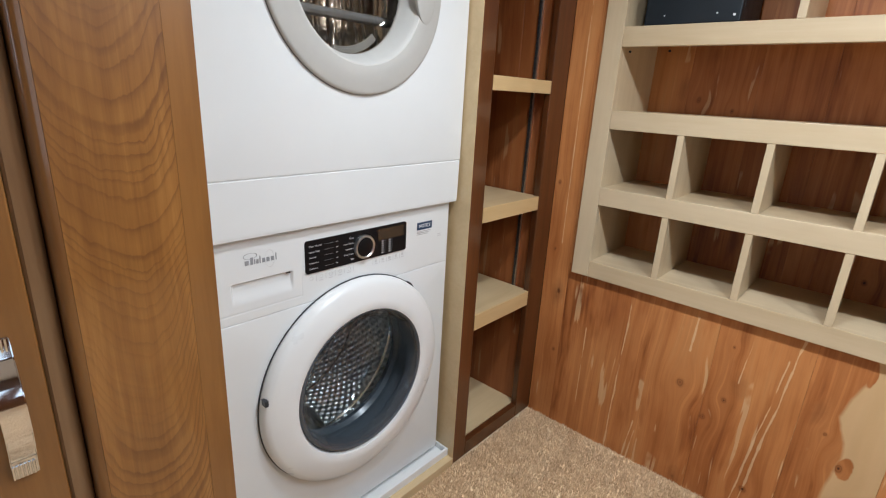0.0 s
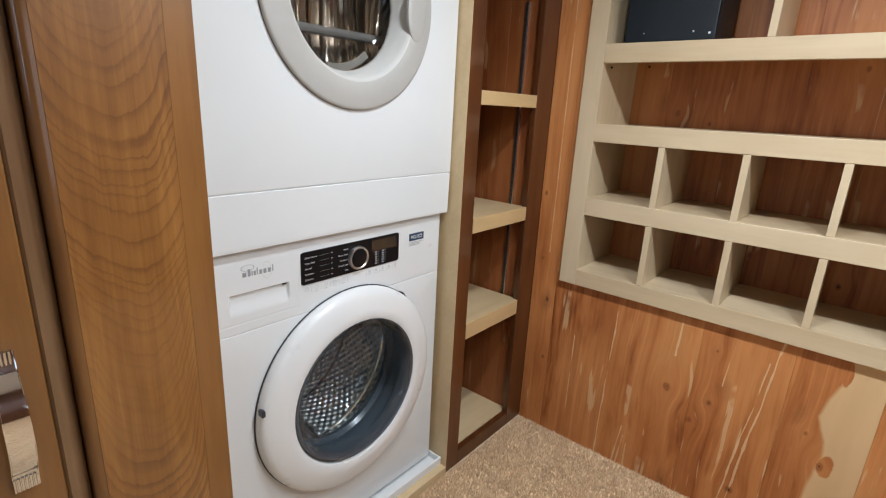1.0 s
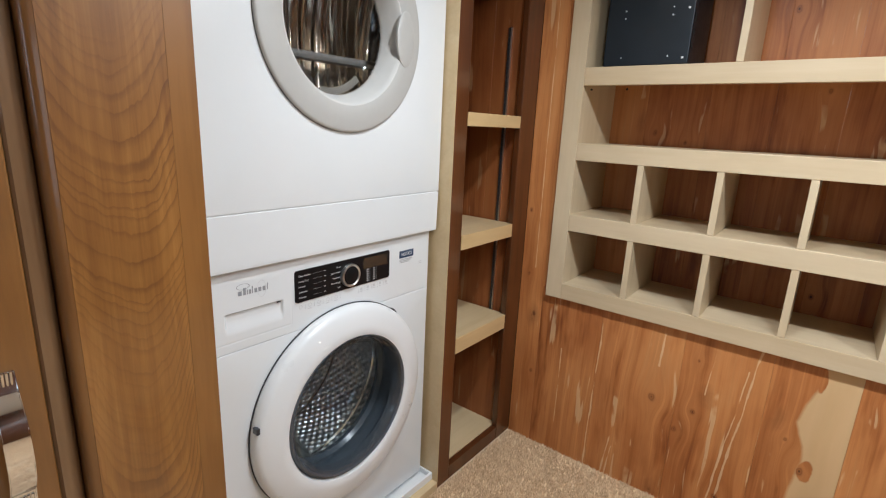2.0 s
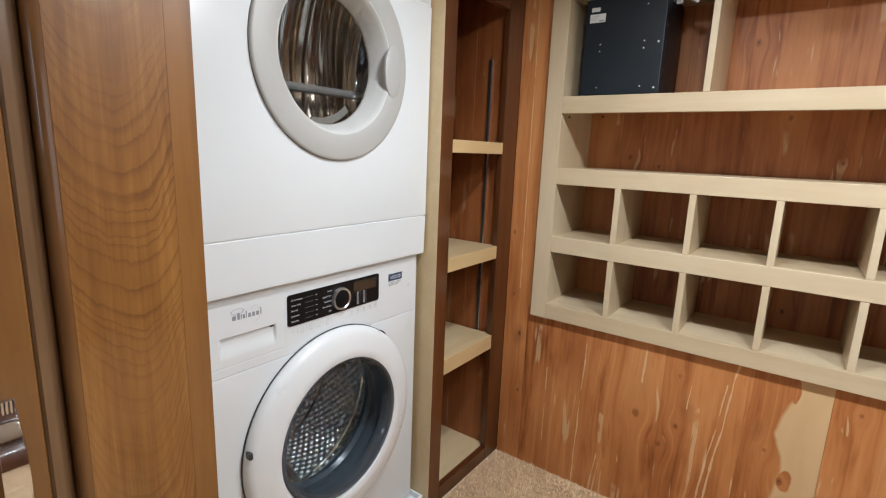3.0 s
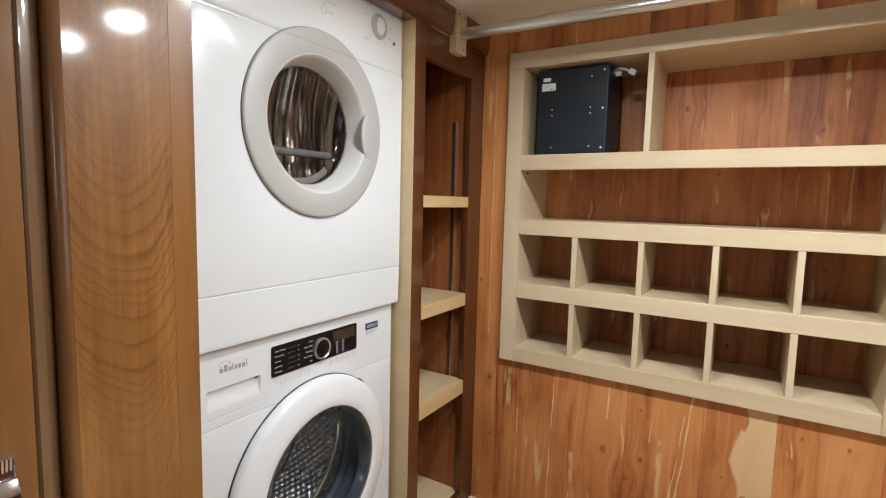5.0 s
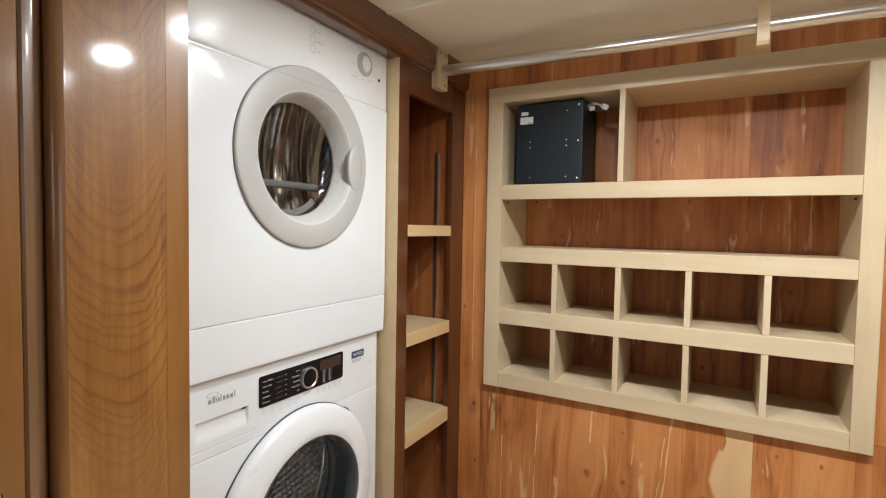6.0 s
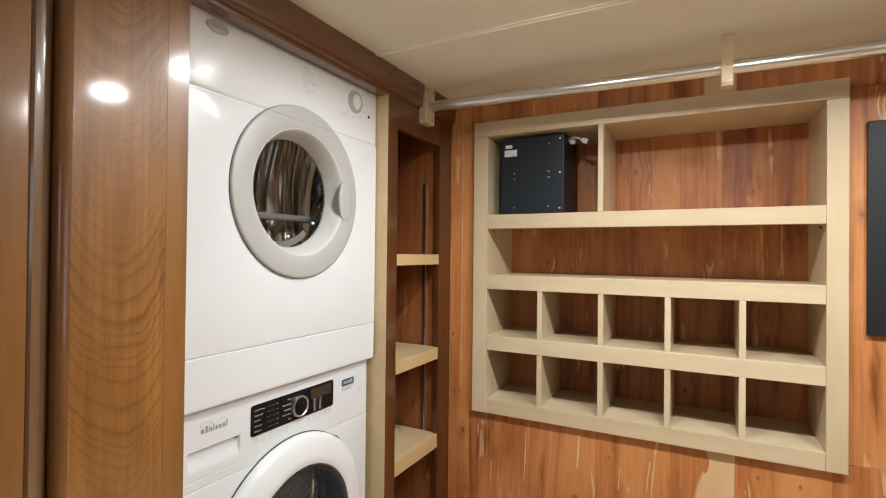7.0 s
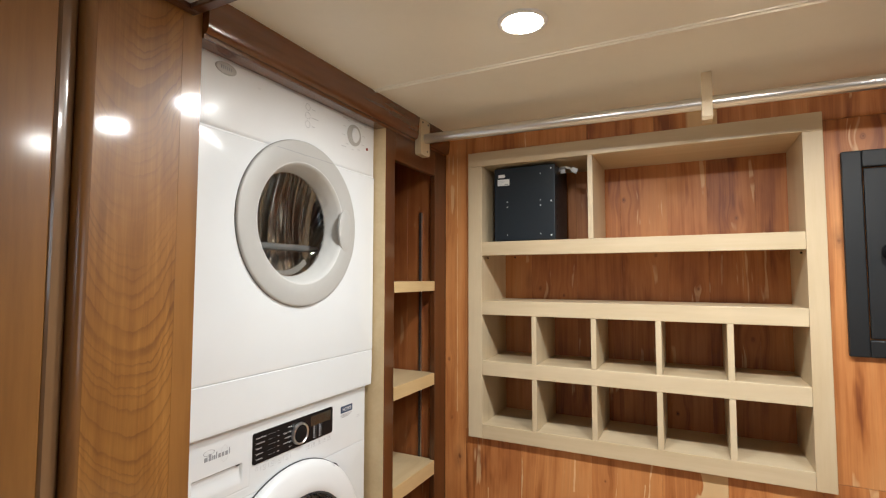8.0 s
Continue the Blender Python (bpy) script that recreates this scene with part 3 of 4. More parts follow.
part("bottom_rail", box(FRONT - 0.019, FRONT - 0.0004, 1.2564, 1.5156, 0.0, 0.046, 0.0015), CHERRY_DARK, column)
SIDE = 1.536
bx = -1.49
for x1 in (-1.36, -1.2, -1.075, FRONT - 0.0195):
    part("lining_board", box(bx + 0.0001, x1 - 0.0001, SIDE, SIDE + 0.012, 0.03, 1.56, 0.0004, segments=1), CEDAR_SHADED, column)
    part("lining_board", box(bx + 0.0004, x1 - 0.0004, 1.2215, 1.2335, 0.03, 1.56, 0.0008, segments=1), CEDAR_SHADED, column)
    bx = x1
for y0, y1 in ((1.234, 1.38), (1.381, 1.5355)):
    part("lining_board", box(-1.49, -1.478, y0, y1, 0.03, 1.56, 0.0008, segments=1), CEDAR_SHADED, column)
part("shelf_cabinet_top", box(-1.478, FRONT - 0.0195, 1.234, 1.5355, 1.545, 1.56), CEDAR_SHADED, column)
for z1, th in ((1.057, 0.033), (0.743, 0.039), (0.450, 0.045)):
    s = part("shelf", box(-1.43, FRONT - 0.0065, 1.236, SIDE - 0.0105, z1 - 0.018, z1, 0.001), MAPLE_Y, column, "pale maple adjustable shelf")
    part("front_lip", box(FRONT - 0.006, FRONT + 0.0005, 1.2568, 1.5152, z1 - th, z1 + 0.0004, 0.001), MAPLE_EDGE, s)
part("shelf", box(-1.478, FRONT - 0.0195, 1.234, 1.5355, 0.031, 0.048), MAPLE_Y, column, "pale maple bottom board")
standard = part("shelf_standard", box(-1.0245, -1.0155, SIDE - 0.006, SIDE - 0.0005, 0.36, 1.302, 0.0008, segments=1), ZINC, column, "slotted metal shelf standard")
part("flange", box(-1.0153, -1.0132, SIDE - 0.0062, SIDE - 0.0005, 0.36, 1.302), ALUMINIUM, standard, "bright folded edge of the standard")
slots = bmesh.new()
for i in range(72):
    z = 0.37 + i * 0.0128
    box(-1.0222, -1.0178, SIDE - 0.0063, SIDE - 0.0059, z, z + 0.0055, bm=slots)
part("slot_strip", slots, HOLE, standard)
part("back_standard", box(-1.40, -1.384, SIDE - 0.006, SIDE - 0.0005, 0.1, 1.4, 0.0008, segments=1), ZINC, column)


# ---- washing machine ----
WX, WY0, WY1, WZ1 = -1.006, 0.606, 1.188, 0.776
WCY, WCZ = 0.905, 0.402
washer = thing("washing_machine", (-1.25, 0.9, 0.03), "white front-loading washing machine under the dryer, door shut", "washing machine")
part("body", shell_front(WX, -1.47, WY0, WY1, 0.042, 0.6086, (WCY, WCZ, 0.185), 0.004), ENAMEL, washer, smooth=True)
for fy in (WY0 + 0.06, WY1 - 0.06):
    for fx in (WX - 0.07, -1.4):
        part("foot", rod_mesh((fx, fy, 0.0285), (fx, fy, 0.06), 0.02, 12), RUBBER, washer)
# control fascia with a rounded top edge and a scooped drawer grip
def smooth_step(a, b, v):
    v = min(1.0, max(0.0, (v - a) / (b - a)))
    return v * v * (3 - 2 * v)


def fascia_depth(y, z):
    d = 0.0
    for gap, soft in ((y - WY0, 0.004), (WY1 - y, 0.004), (WZ1 - z, 0.014)):
        if gap < soft:
            d = max(d, soft - math.sqrt(max(0.0, soft ** 2 - (soft - gap) ** 2)))
    scoop = smooth_step(0.634, 0.640, y) * (1 - smooth_step(0.749, 0.754, y))
    scoop *= smooth_step(0.640, 0.668, z) * (1 - smooth_step(0.6785, 0.683, z))
    groove = 0.0
    if abs(z - 0.6265) < 0.0009 and y < 0.772 or abs(y - 0.7715) < 0.0009 and 0.6265 < z < 0.70:
        groove = 0.0004
    return d + 0.0055 * scoop + groove


ys = [WY0 + 0.004 * (1 - math.cos(math.pi / 2 * i / 6)) for i in range(6)] + [0.62 + 0.0012 * i for i in range(130)] + [0.79 + 0.0384 * i for i in range(11)] + [WY1 - 0.004 * (1 - math.cos(math.pi / 2 * i / 6)) for i in range(5, -1, -1)]
zs = [0.6092 + 0.0012 * i for i in range(77)] + [0.712, 0.73, 0.75] + [WZ1 - 0.014 * (1 - math.cos(math.pi / 2 * i / 6)) for i in range(6, -1, -1)]
face = bmesh.new()
grid = [[face.verts.new((WX - fascia_depth(y, z), y, z)) for y in ys] for z in zs]
for a, b in zip(grid, grid[1:]):
    for i in range(len(ys) - 1):
        face.faces.new((a[i], a[i + 1], b[i + 1], b[i]))
border = [row[0] for row in grid] + grid[-1][1:] + [row[-1] for row in grid[-2::-1]]
back = [face.verts.new((-1.47, v.co.y, v.co.z)) for v in border]
for i in range(len(border) - 1):
    face.faces.new((border[i], border[i + 1], back[i + 1], back[i]))
part("fascia", face, ENAMEL, washer, "white control fascia with a scooped drawer grip", True)
part("fascia_seam", box(-1.46, WX - 0.0012, WY0 + 0.004, WY1 - 0.004, 0.606, 0.611), INK_PALE, washer)
part("grip_shadow", box(WX - 0.004, WX - 0.001, 0.7405, 0.7485, 0.6785, 0.6805, 0.0002), RUBBER, washer)
outline = []
for cy, cz, a0 in ((1.0355, 0.7275, 0), (0.7845, 0.7275, 90), (0.7845, 0.6725, 180), (1.0355, 0.6725, 270)):
    outline += [(cy + 0.0055 * math.cos(radians(a0 + 15 * i)), cz + 0.0055 * math.sin(radians(a0 + 15 * i))) for i in range(7)]
panel = part("control_panel", prism(outline, WX - 0.004, WX + 0.0022, "x"), BLACK_GLOSS, washer, "glossy black control panel")
part("display", box(WX + 0.0015, WX + 0.0026, 0.958, 1.032, 0.702, 0.727), DISPLAY, panel)
dial = part("dial", lathe([(0.0, WX + 0.009), (0.019, WX + 0.009), (0.0205, WX + 0.008), (0.021, WX + 0.002)], 0.9185, 0.6975, 40), BLACK_GLOSS, panel, "black dial with a chrome rim", True)
part("dial_rim", lathe([(0.0205, WX + 0.0085), (0.0225, WX + 0.0105), (0.0245, WX + 0.010), (0.0255, WX + 0.007), (0.0255, WX + 0.002)], 0.9185, 0.6975, 40), ALUMINIUM, dial, smooth=True)
for i, (l, r) in enumerate((("Clean Washer", "Wool"), ("Heavy Duty", "Quick Wash"), ("Normal", "Handwash"), ("Synthetics", "Rinse & Spin"), ("Delicates", "Spin"))):
    z = 0.7195 - i * 0.0112
    words("lettering", l, (WX + 0.0024, 0.787, z), 0.0036, INK_PALE, panel)
    words("lettering", r, (WX + 0.0024, 0.8925, z), 0.0036, INK_PALE, panel, align="RIGHT")
    part("guide_line", box(WX + 0.0022, WX + 0.0026, 0.822, 0.843, z + 0.0015, z + 0.0019), INK_GREY, panel)
    part("guide_line", box(WX + 0.0022, WX + 0.0026, 0.849, 0.8535, z + 0.0012, z + 0.0024), INK_PALE, panel)
for cxy in (0.968, 0.988):
    for i in range(6):
        z = 0.6985 - i * 0.0052
        part("legend_bar", box(WX + 0.0022, WX + 0.0026, cxy, cxy + 0.006, z, z + 0.0016), INK_PALE, panel)
        part("legend_bar", box(WX + 0.0022, WX + 0.0026, cxy + 0.009, cxy + 0.0105, z, z + 0.0014), INK_GREY, panel)
# key symbols under the panel
for i in range(5):
    y = 0.792 + i * 0.0225
    part("key_symbol", lathe([(0.0034, WX + 0.0004), (0.0043, WX + 0.0005), (0.0034, WX + 0.0004)], y, 0.656, 14), INK_PALE, washer)
    part("key_symbol", box(WX, WX + 0.0005, y + 0.0105, y + 0.0112, 0.649, 0.6605), INK_PALE, washer)
    if i:
        part("key_symbol", box(WX, WX + 0.0005, y - 0.005, y + 0.004, 0.6475, 0.649), INK_PALE, washer)
    y = 0.945 + i * 0.0195
    part("key_symbol", box(WX, WX + 0.0005, y, y + 0.0007, 0.649, 0.6605), INK_PALE, washer)
    part("key_symbol", box(WX, WX + 0.0005, y + 0.006, y + 0.012, 0.654, 0.660), INK_PALE, washer)
    part("key_symbol", box(WX, WX + 0.0005, y + 0.005, y + 0.014, 0.650, 0.6515), INK_PALE, washer)
# maker's mark as plain strokes: nine uprights and an ellipse
mark = part("maker_mark", box(WX, WX + 0.0006, 0.662, 0.669, 0.7115, 0.7195), INK_GREY, washer, "grey maker's mark of plain strokes")
for i, (y0, w, h) in enumerate(((0.672, 0.005, 0.013), (0.679, 0.0018, 0.009), (0.683, 0.004, 0.008), (0.689, 0.0018, 0.013), (0.694, 0.005, 0.008), (0.702, 0.0055, 0.008), (0.7105, 0.0055, 0.008), (0.7195, 0.0018, 0.013))):
    part("stroke", box(WX, WX + 0.0006, y0, y0 + w, 0.7112, 0.7112 + h), INK_GREY, mark)
loop = lathe([(0.0155, WX + 0.0004), (0.0163, WX + 0.0005)], 0.708, 0.716, 32, sy=0.55)
part("loop", loop, INK_PALE, mark)
loop = lathe([(0.005, WX + 0.0004), (0.0056, WX + 0.0005)], 0.672, 0.727, 24, sy=2.3)
part("loop", loop, INK_GREY, mark)
# notice sticker
sticker = part("notice_sticker", box(WX, WX + 0.0006, 1.077, 1.127, 0.704, 0.722), INK_BLUE, washer, "small navy notice sticker")
words("lettering", "NOTICE", (WX + 0.0008, 1.0835, 0.709), 0.0085, INK_WHITE, sticker, width=0.037)
for i in range(3):
    part("text_bar", box(WX, WX + 0.0005, 1.078, 1.125 - 0.006 * i, 0.6995 - i * 0.0035, 0.7006 - i * 0.0035), INK_GREY, sticker)
part("rating_mark", box(WX, WX + 0.0005, 1.148, 1.16, 0.679, 0.6805), INK_PALE, washer)
part("rating_mark", box(WX, WX + 0.0005, 1.148, 1.16, 0.6835, 0.685), INK_PALE, washer)
# door: broad white ring, grey inner bezel, bowl of glass
RCY, RCZ = 0.903, 0.394
door = part("door_ring", lathe([(0.234, WX - 0.001), (0.2375, WX + 0.003), (0.2378, WX + 0.008), (0.2365, WX + 0.0155), (0.2325, WX + 0.0215), (0.2240, WX + 0.0262), (0.2080, WX + 0.0305), (0.190, WX + 0.0340), (0.1765, WX + 0.0352), (0.1695, WX + 0.0325), (0.166, WX + 0.024)], RCY, RCZ, 96), PLASTIC, washer, "wide white plastic door ring", True)
part("bezel", lathe([(0.171, WX + 0.022), (0.167, WX + 0.0315), (0.163, WX + 0.033), (0.159, WX + 0.030), (0.156, WX + 0.017), (0.153, WX + 0.001)], WCY, WCZ - 0.003, 96), GREY_PLASTIC, door, "grey inner bezel", True)
part("door_gasket", lathe([(0.236, WX + 0.0005), (0.2395, WX + 0.0012), (0.2395, WX + 0.0028), (0.236, WX + 0.0036)], RCY, RCZ, 96), RUBBER, door, smooth=True)
part("glass_bowl", lathe([(0.1565, WX + 0.030), (0.152, WX + 0.028), (0.146, WX + 0.014), (0.138, WX - 0.02), (0.125, WX - 0.065), (0.105, WX - 0.085), (0.06, WX - 0.094), (0.0, WX - 0.096), (0.0, WX - 0.092), (0.06, WX - 0.090), (0.103, WX - 0.081), (0.121, WX - 0.062), (0.134, WX - 0.019), (0.142, WX + 0.016), (0.149, WX + 0.031), (0.1565, WX + 0.033)], WCY, WCZ - 0.003, 96, closed=True), GLASS, door, "clear bowl-shaped door glass", True)
part("hinge_notch", box(WX + 0.012, WX + 0.027, RCY - 0.2345, RCY - 0.2275, 0.437, 0.450, 0.001), RUBBER, door)
part("hinge_notch", box(WX + 0.004, WX + 0.014, RCY - 0.2265, RCY - 0.2195, 0.325, 0.334, 0.001), RUBBER, door)
grab = lathe([(0.0, WX + 0.0), (0.034, WX + 0.001), (0.034, WX + 0.004), (0.0, WX + 0.006)], RCY + 0.134, RCZ + 0.161, 24, sy=1.0)
part("grab_recess", grab, RUBBER, door, smooth=True)
gasket = part("boot_seal", lathe([(0.187, WX - 0.012), (0.180, WX - 0.004), (0.170, WX - 0.012), (0.166, WX - 0.03), (0.172, WX - 0.05), (0.165, WX - 0.06), (0.170, WX - 0.075)], WCY, WCZ, 72), BOOT, washer, "grey rubber boot seal", True)
drum = part("drum", lathe([(0.172, WX - 0.07), (0.205, WX - 0.085), (0.228, WX - 0.1), (0.228, WX - 0.36), (0.2, WX - 0.37), (0.12, WX - 0.372), (0.1, WX - 0.36), (0.0, WX - 0.355)], WCY, WCZ, 72), STEEL, washer, "perforated stainless steel drum", True)
part("drum_rim", lathe([(0.1685, WX - 0.068), (0.1715, WX - 0.0645), (0.1745, WX - 0.068), (0.1715, WX - 0.072)], WCY, WCZ, 72, closed=True), CHROME, drum, "polished drum rim", True)
for ring_x in (WX - 0.14, WX - 0.30):
    part("drum_seam", lathe([(0.2265, ring_x), (0.2235, ring_x - 0.004), (0.2265, ring_x - 0.008)], WCY, WCZ, 72), CHROME, drum, smooth=True)
dots = bmesh.new()


def dot(bm, centre, n, r):
    q = Vector(n).to_track_quat("Z", "Y").to_matrix().to_4x4()
    bmesh.ops.create_circle(bm, cap_ends=True, segments=6, radius=r, matrix=Matrix.Translation(centre) @ q)


for ix in range(10):
    for ia in range(84):
        a = 2 * math.pi * (ia + 0.5 * (ix % 2)) / 84
        n = (0, -math.cos(a), -math.sin(a))
        dot(dots, (WX - 0.115 - ix * 0.024, WCY + 0.2272 * math.cos(a), WCZ + 0.2272 * math.sin(a)), n, 0.0016)
for ir in range(4):
    for ia in range(36 + 8 * ir):
        a = 2 * math.pi * ia / (36 + 8 * ir)
        rr = 0.125 + ir * 0.02
        dot(dots, (WX - 0.3695, WCY + rr * math.cos(a), WCZ + rr * math.sin(a)), (1, 0, 0), 0.002)
part("perforations", dots, HOLE, drum)
for a0 in (0.42, 2.51, 4.61):
    lift = lathe([(0.0, -0.13), (0.015, -0.12), (0.026, -0.06), (0.026, 0.06), (0.015, 0.12), (0.0, 0.13)], 0, 0, 16)
    lift.transform(Matrix.Translation((WX - 0.23, WCY + 0.212 * math.cos(a0), WCZ + 0.212 * math.sin(a0))))
    part("lifter", lift, STEEL_BRIGHT, drum, smooth=True)

pan = thing("drip_pan", (-1.2, 0.9, 0.0225), "shallow white plastic drip pan under the washing machine", "drip pan")
part("tray", box(-1.48, -0.972, 0.599, 1.2015, 0.0225, 0.0285), PLASTIC, pan)
for x0, x1, y0, y1 in ((-0.978, -0.971, 0.599, 1.2015), (-1.48, -0.978, 1.1955, 1.2015), (-1.48, -0.978, 0.599, 0.604)):
    part("lip", box(x0, x1, y0, y1, 0.0285, 0.046, 0.002), PLASTIC, pan)

# ---- tumble dryer ----
DX, DY0, DY1 = -0.991, 0.603, 1.1995
DCY, DCZ = 0.903, 1.199
dryer = thing("tumble_dryer", (-1.25, 0.9, 0.777), "white stacked tumble dryer with a silver porthole door", "tumble dryer")
part("plinth", prism([(DX - 0.009, 0.7595), (DX - 0.002, 0.7625), (DX - 0.001, 0.768), (DX + 0.001, 0.8598), (DX + 0.0003, 0.8605), (-1.47, 0.8605), (-1.47, 0.7775), (DX - 0.012, 0.7775), (DX - 0.012, 0.7595)], DY0 + 0.002, DY1 - 0.003), ENAMEL, dryer, "white plinth overlapping the washing machine")
part("body", shell_front(DX + 0.001, -1.47, DY0, DY1, 0.8615, 1.3635, (DCY, DCZ, 0.150), 0.0035), ENAMEL, dryer, smooth=True)
fascia = part("fascia", shell_front(DX + 0.001, -1.47, DY0, DY1, 1.3655, 1.5265, None, 0.009), PLASTIC, dryer, "white control fascia", True)
part("seam_filler", box(-1.46, DX - 0.0006, DY0 + 0.003, DY1 - 0.003, 1.3625, 1.3665), PLASTIC, dryer)
part("seam_filler", box(-1.46, DX - 0.0012, DY0 + 0.003, DY1 - 0.004, 0.8595, 0.8635), PLASTIC, dryer)
ring = part("door_ring", lathe([(0.194, DX), (0.1985, DX + 0.001), (0.199, DX + 0.004), (0.1984, DX + 0.0062), (0.1966, DX + 0.0078), (0.193, DX + 0.0086), (0.170, DX + 0.0092), (0.151, DX + 0.0082), (0.1475, DX + 0.007)], DCY, DCZ, 96), SILVER, dryer, "broad silver plastic door ring", True)
part("inner_lip", lathe([(0.1482, DX + 0.0068), (0.1455, DX + 0.0066), (0.1432, DX + 0.0045), (0.140, DX - 0.002), (0.1345, DX - 0.014), (0.130, DX - 0.027), (0.1265, DX - 0.042)], DCY, DCZ, 96), LIP, ring, "pale grey plastic lip round the glass", True)
part("ring_gasket", lathe([(0.196, DX + 0.0003), (0.1995, DX + 0.0008), (0.1995, DX + 0.0018), (0.196, DX + 0.0022)], DCY, DCZ, 96), RUBBER, ring, smooth=True)
part("glass", lathe([(0.1285, DX - 0.040), (0.122, DX - 0.041), (0.112, DX - 0.052), (0.09, DX - 0.057), (0.0, DX - 0.060), (0.0, DX - 0.057), (0.089, DX - 0.054), (0.110, DX - 0.049), (0.120, DX - 0.0385), (0.1285, DX - 0.0375)], DCY, DCZ, 96, closed=True), DARK_GLASS, ring, "dark reflecting door glass", True)
grip = part("door_handle", lathe([(0.0, DX + 0.0115), (0.03, DX + 0.0115), (0.05, DX + 0.0108), (0.0555, DX + 0.0092), (0.057, DX + 0.004)], DCY + 0.153, DCZ - 0.004, 40, sy=0.46), SILVER, ring, "lens-shaped silver finger pull", True)
part("seam", box(DX + 0.006, DX + 0.0094, DCY - 0.096, DCY + 0.096, 1.3637, 1.3647), INK_GREY, ring)
ddrum = part("drum", lathe([(0.150, DX - 0.03), (0.158, DX - 0.05), (0.26, DX - 0.09), (0.262, DX - 0.2), (0.258, DX - 0.205), (0.262, DX - 0.21), (0.262, DX - 0.4), (0.0, DX - 0.41)], DCY, DCZ - 0.01, 72), STEEL, dryer, "ribbed steel drum", True)
flutes = [(DCY - 0.2 + i * 0.0025, DX - 0.17 - 0.010 * math.cos(i * 0.0025 / 0.026 * 2 * math.pi) + 0.003 * math.sin(i * 0.21)) for i in range(161)]
wall = bmesh.new()
rows = [[wall.verts.new((x + 0.05 * ((z - DCZ) / 0.2) ** 2, y + 0.012 * math.sin(6 * (z - DCZ) + y * 40), z)) for y, x in flutes] for z in [DCZ - 0.2 + 0.02 * q for q in range(21)]]
for a, b in zip(rows, rows[1:]):
    for i in range(160):
        wall.faces.new((a[i], a[i + 1], b[i + 1], b[i]))
part("fluted_back", wall, STEEL_BRIGHT, ddrum, "fluted bright steel drum wall", True)
part("baffle", box(DX - 0.125, DX - 0.095, DCY - 0.17, DCY + 0.17, DCZ - 0.060, DCZ - 0.043, 0.007), INK_GREY, ddrum)
arc = [radians(-98 + 3 * i) for i in range(18)]
strip = [(DCY + 0.127 * math.cos(a), DCZ + 0.127 * math.sin(a)) for a in arc] + [(DCY + 0.113 * math.cos(a), DCZ + 0.113 * math.sin(a)) for a in reversed(arc)]
filt = part("lint_filter", prism(strip, DX - 0.068, DX - 0.064, "x"), LIP, dryer, "pale grey perforated lint filter")
fd = bmesh.new()
for i in range(21):
    for j in range(3):
        a, rr = radians(-96 + 2.33 * i + 1.1 * (j % 2)), 0.1155 + 0.004 * j
        dot(fd, (DX - 0.0637, DCY + rr * math.cos(a), DCZ + rr * math.sin(a)), (1, 0, 0), 0.0013)
part("perforations", fd, HOLE, filt)
# fascia: badge, indicators, dial, lamp
FX = DX + 0.001
badge = part("badge", lathe([(0.0125, FX), (0.012, FX + 0.002), (0.0108, FX + 0.0026), (0.0102, FX + 0.0018), (0.0, FX + 0.0024)], 0.6735, 1.492, 40, sy=2.05), SILVER, fascia, "oval chrome badge", True)
for i in range(6):
    part("stroke", box(FX + 0.002, FX + 0.0028, 0.6605 + i * 0.0046, 0.6624 + i * 0.0046, 1.4888, 1.4956), INK_GREY, badge)
for i in range(3):
    z = 1.4885 - i * 0.0215
    part("indicator", lathe([(0.0075, FX + 0.0002), (0.009, FX + 0.0004), (0.0078, FX + 0.0006)], 0.913, z, 20), INK_PALE, fascia)
    part("legend_bar", box(FX, FX + 0.0004, 0.927, 0.939 + 0.012 * (i == 1), z - 0.003, z - 0.001), INK_PALE, fascia)
knob = part("knob", lathe([(0.030, FX), (0.0295, FX + 0.0025), (0.027, FX + 0.0035), (0.023, FX + 0.0035), (0.022, FX + 0.005), (0.0, FX + 0.0055)], 1.099, 1.4655, 40), SILVER, fascia, "round grey timer dial with a pale grip", True)
part("knob_grip", lathe([(0.0, FX + 0.011), (0.017, FX + 0.010), (0.0215, FX + 0.0045)], 1.099, 1.4655, 32, sy=0.72), PLASTIC, knob, smooth=True)
for a in range(10):
    t = 2 * math.pi * a / 10 + 0.2
    y, z = 1.099 + 0.046 * math.cos(t), 1.4655 + 0.041 * math.sin(t)
    part("legend_bar", box(FX, FX + 0.0004, y - 0.006, y + 0.006, z - 0.0007, z + 0.0007), INK_PALE, fascia)
for y, z, w in ((1.050, 1.5035, 0.02), (1.145, 1.503, 0.014), (1.045, 1.424, 0.018)):
    part("legend_bar", box(FX, FX + 0.0004, y, y + w, z, z + 0.0022), INK_PALE, fascia)
part("indicator_lamp", lathe([(0.0045, FX), (0.0042, FX + 0.0015), (0.0, FX + 0.0022)], 1.160, 1.4405, 16), RED, fascia, "small red lamp", True)

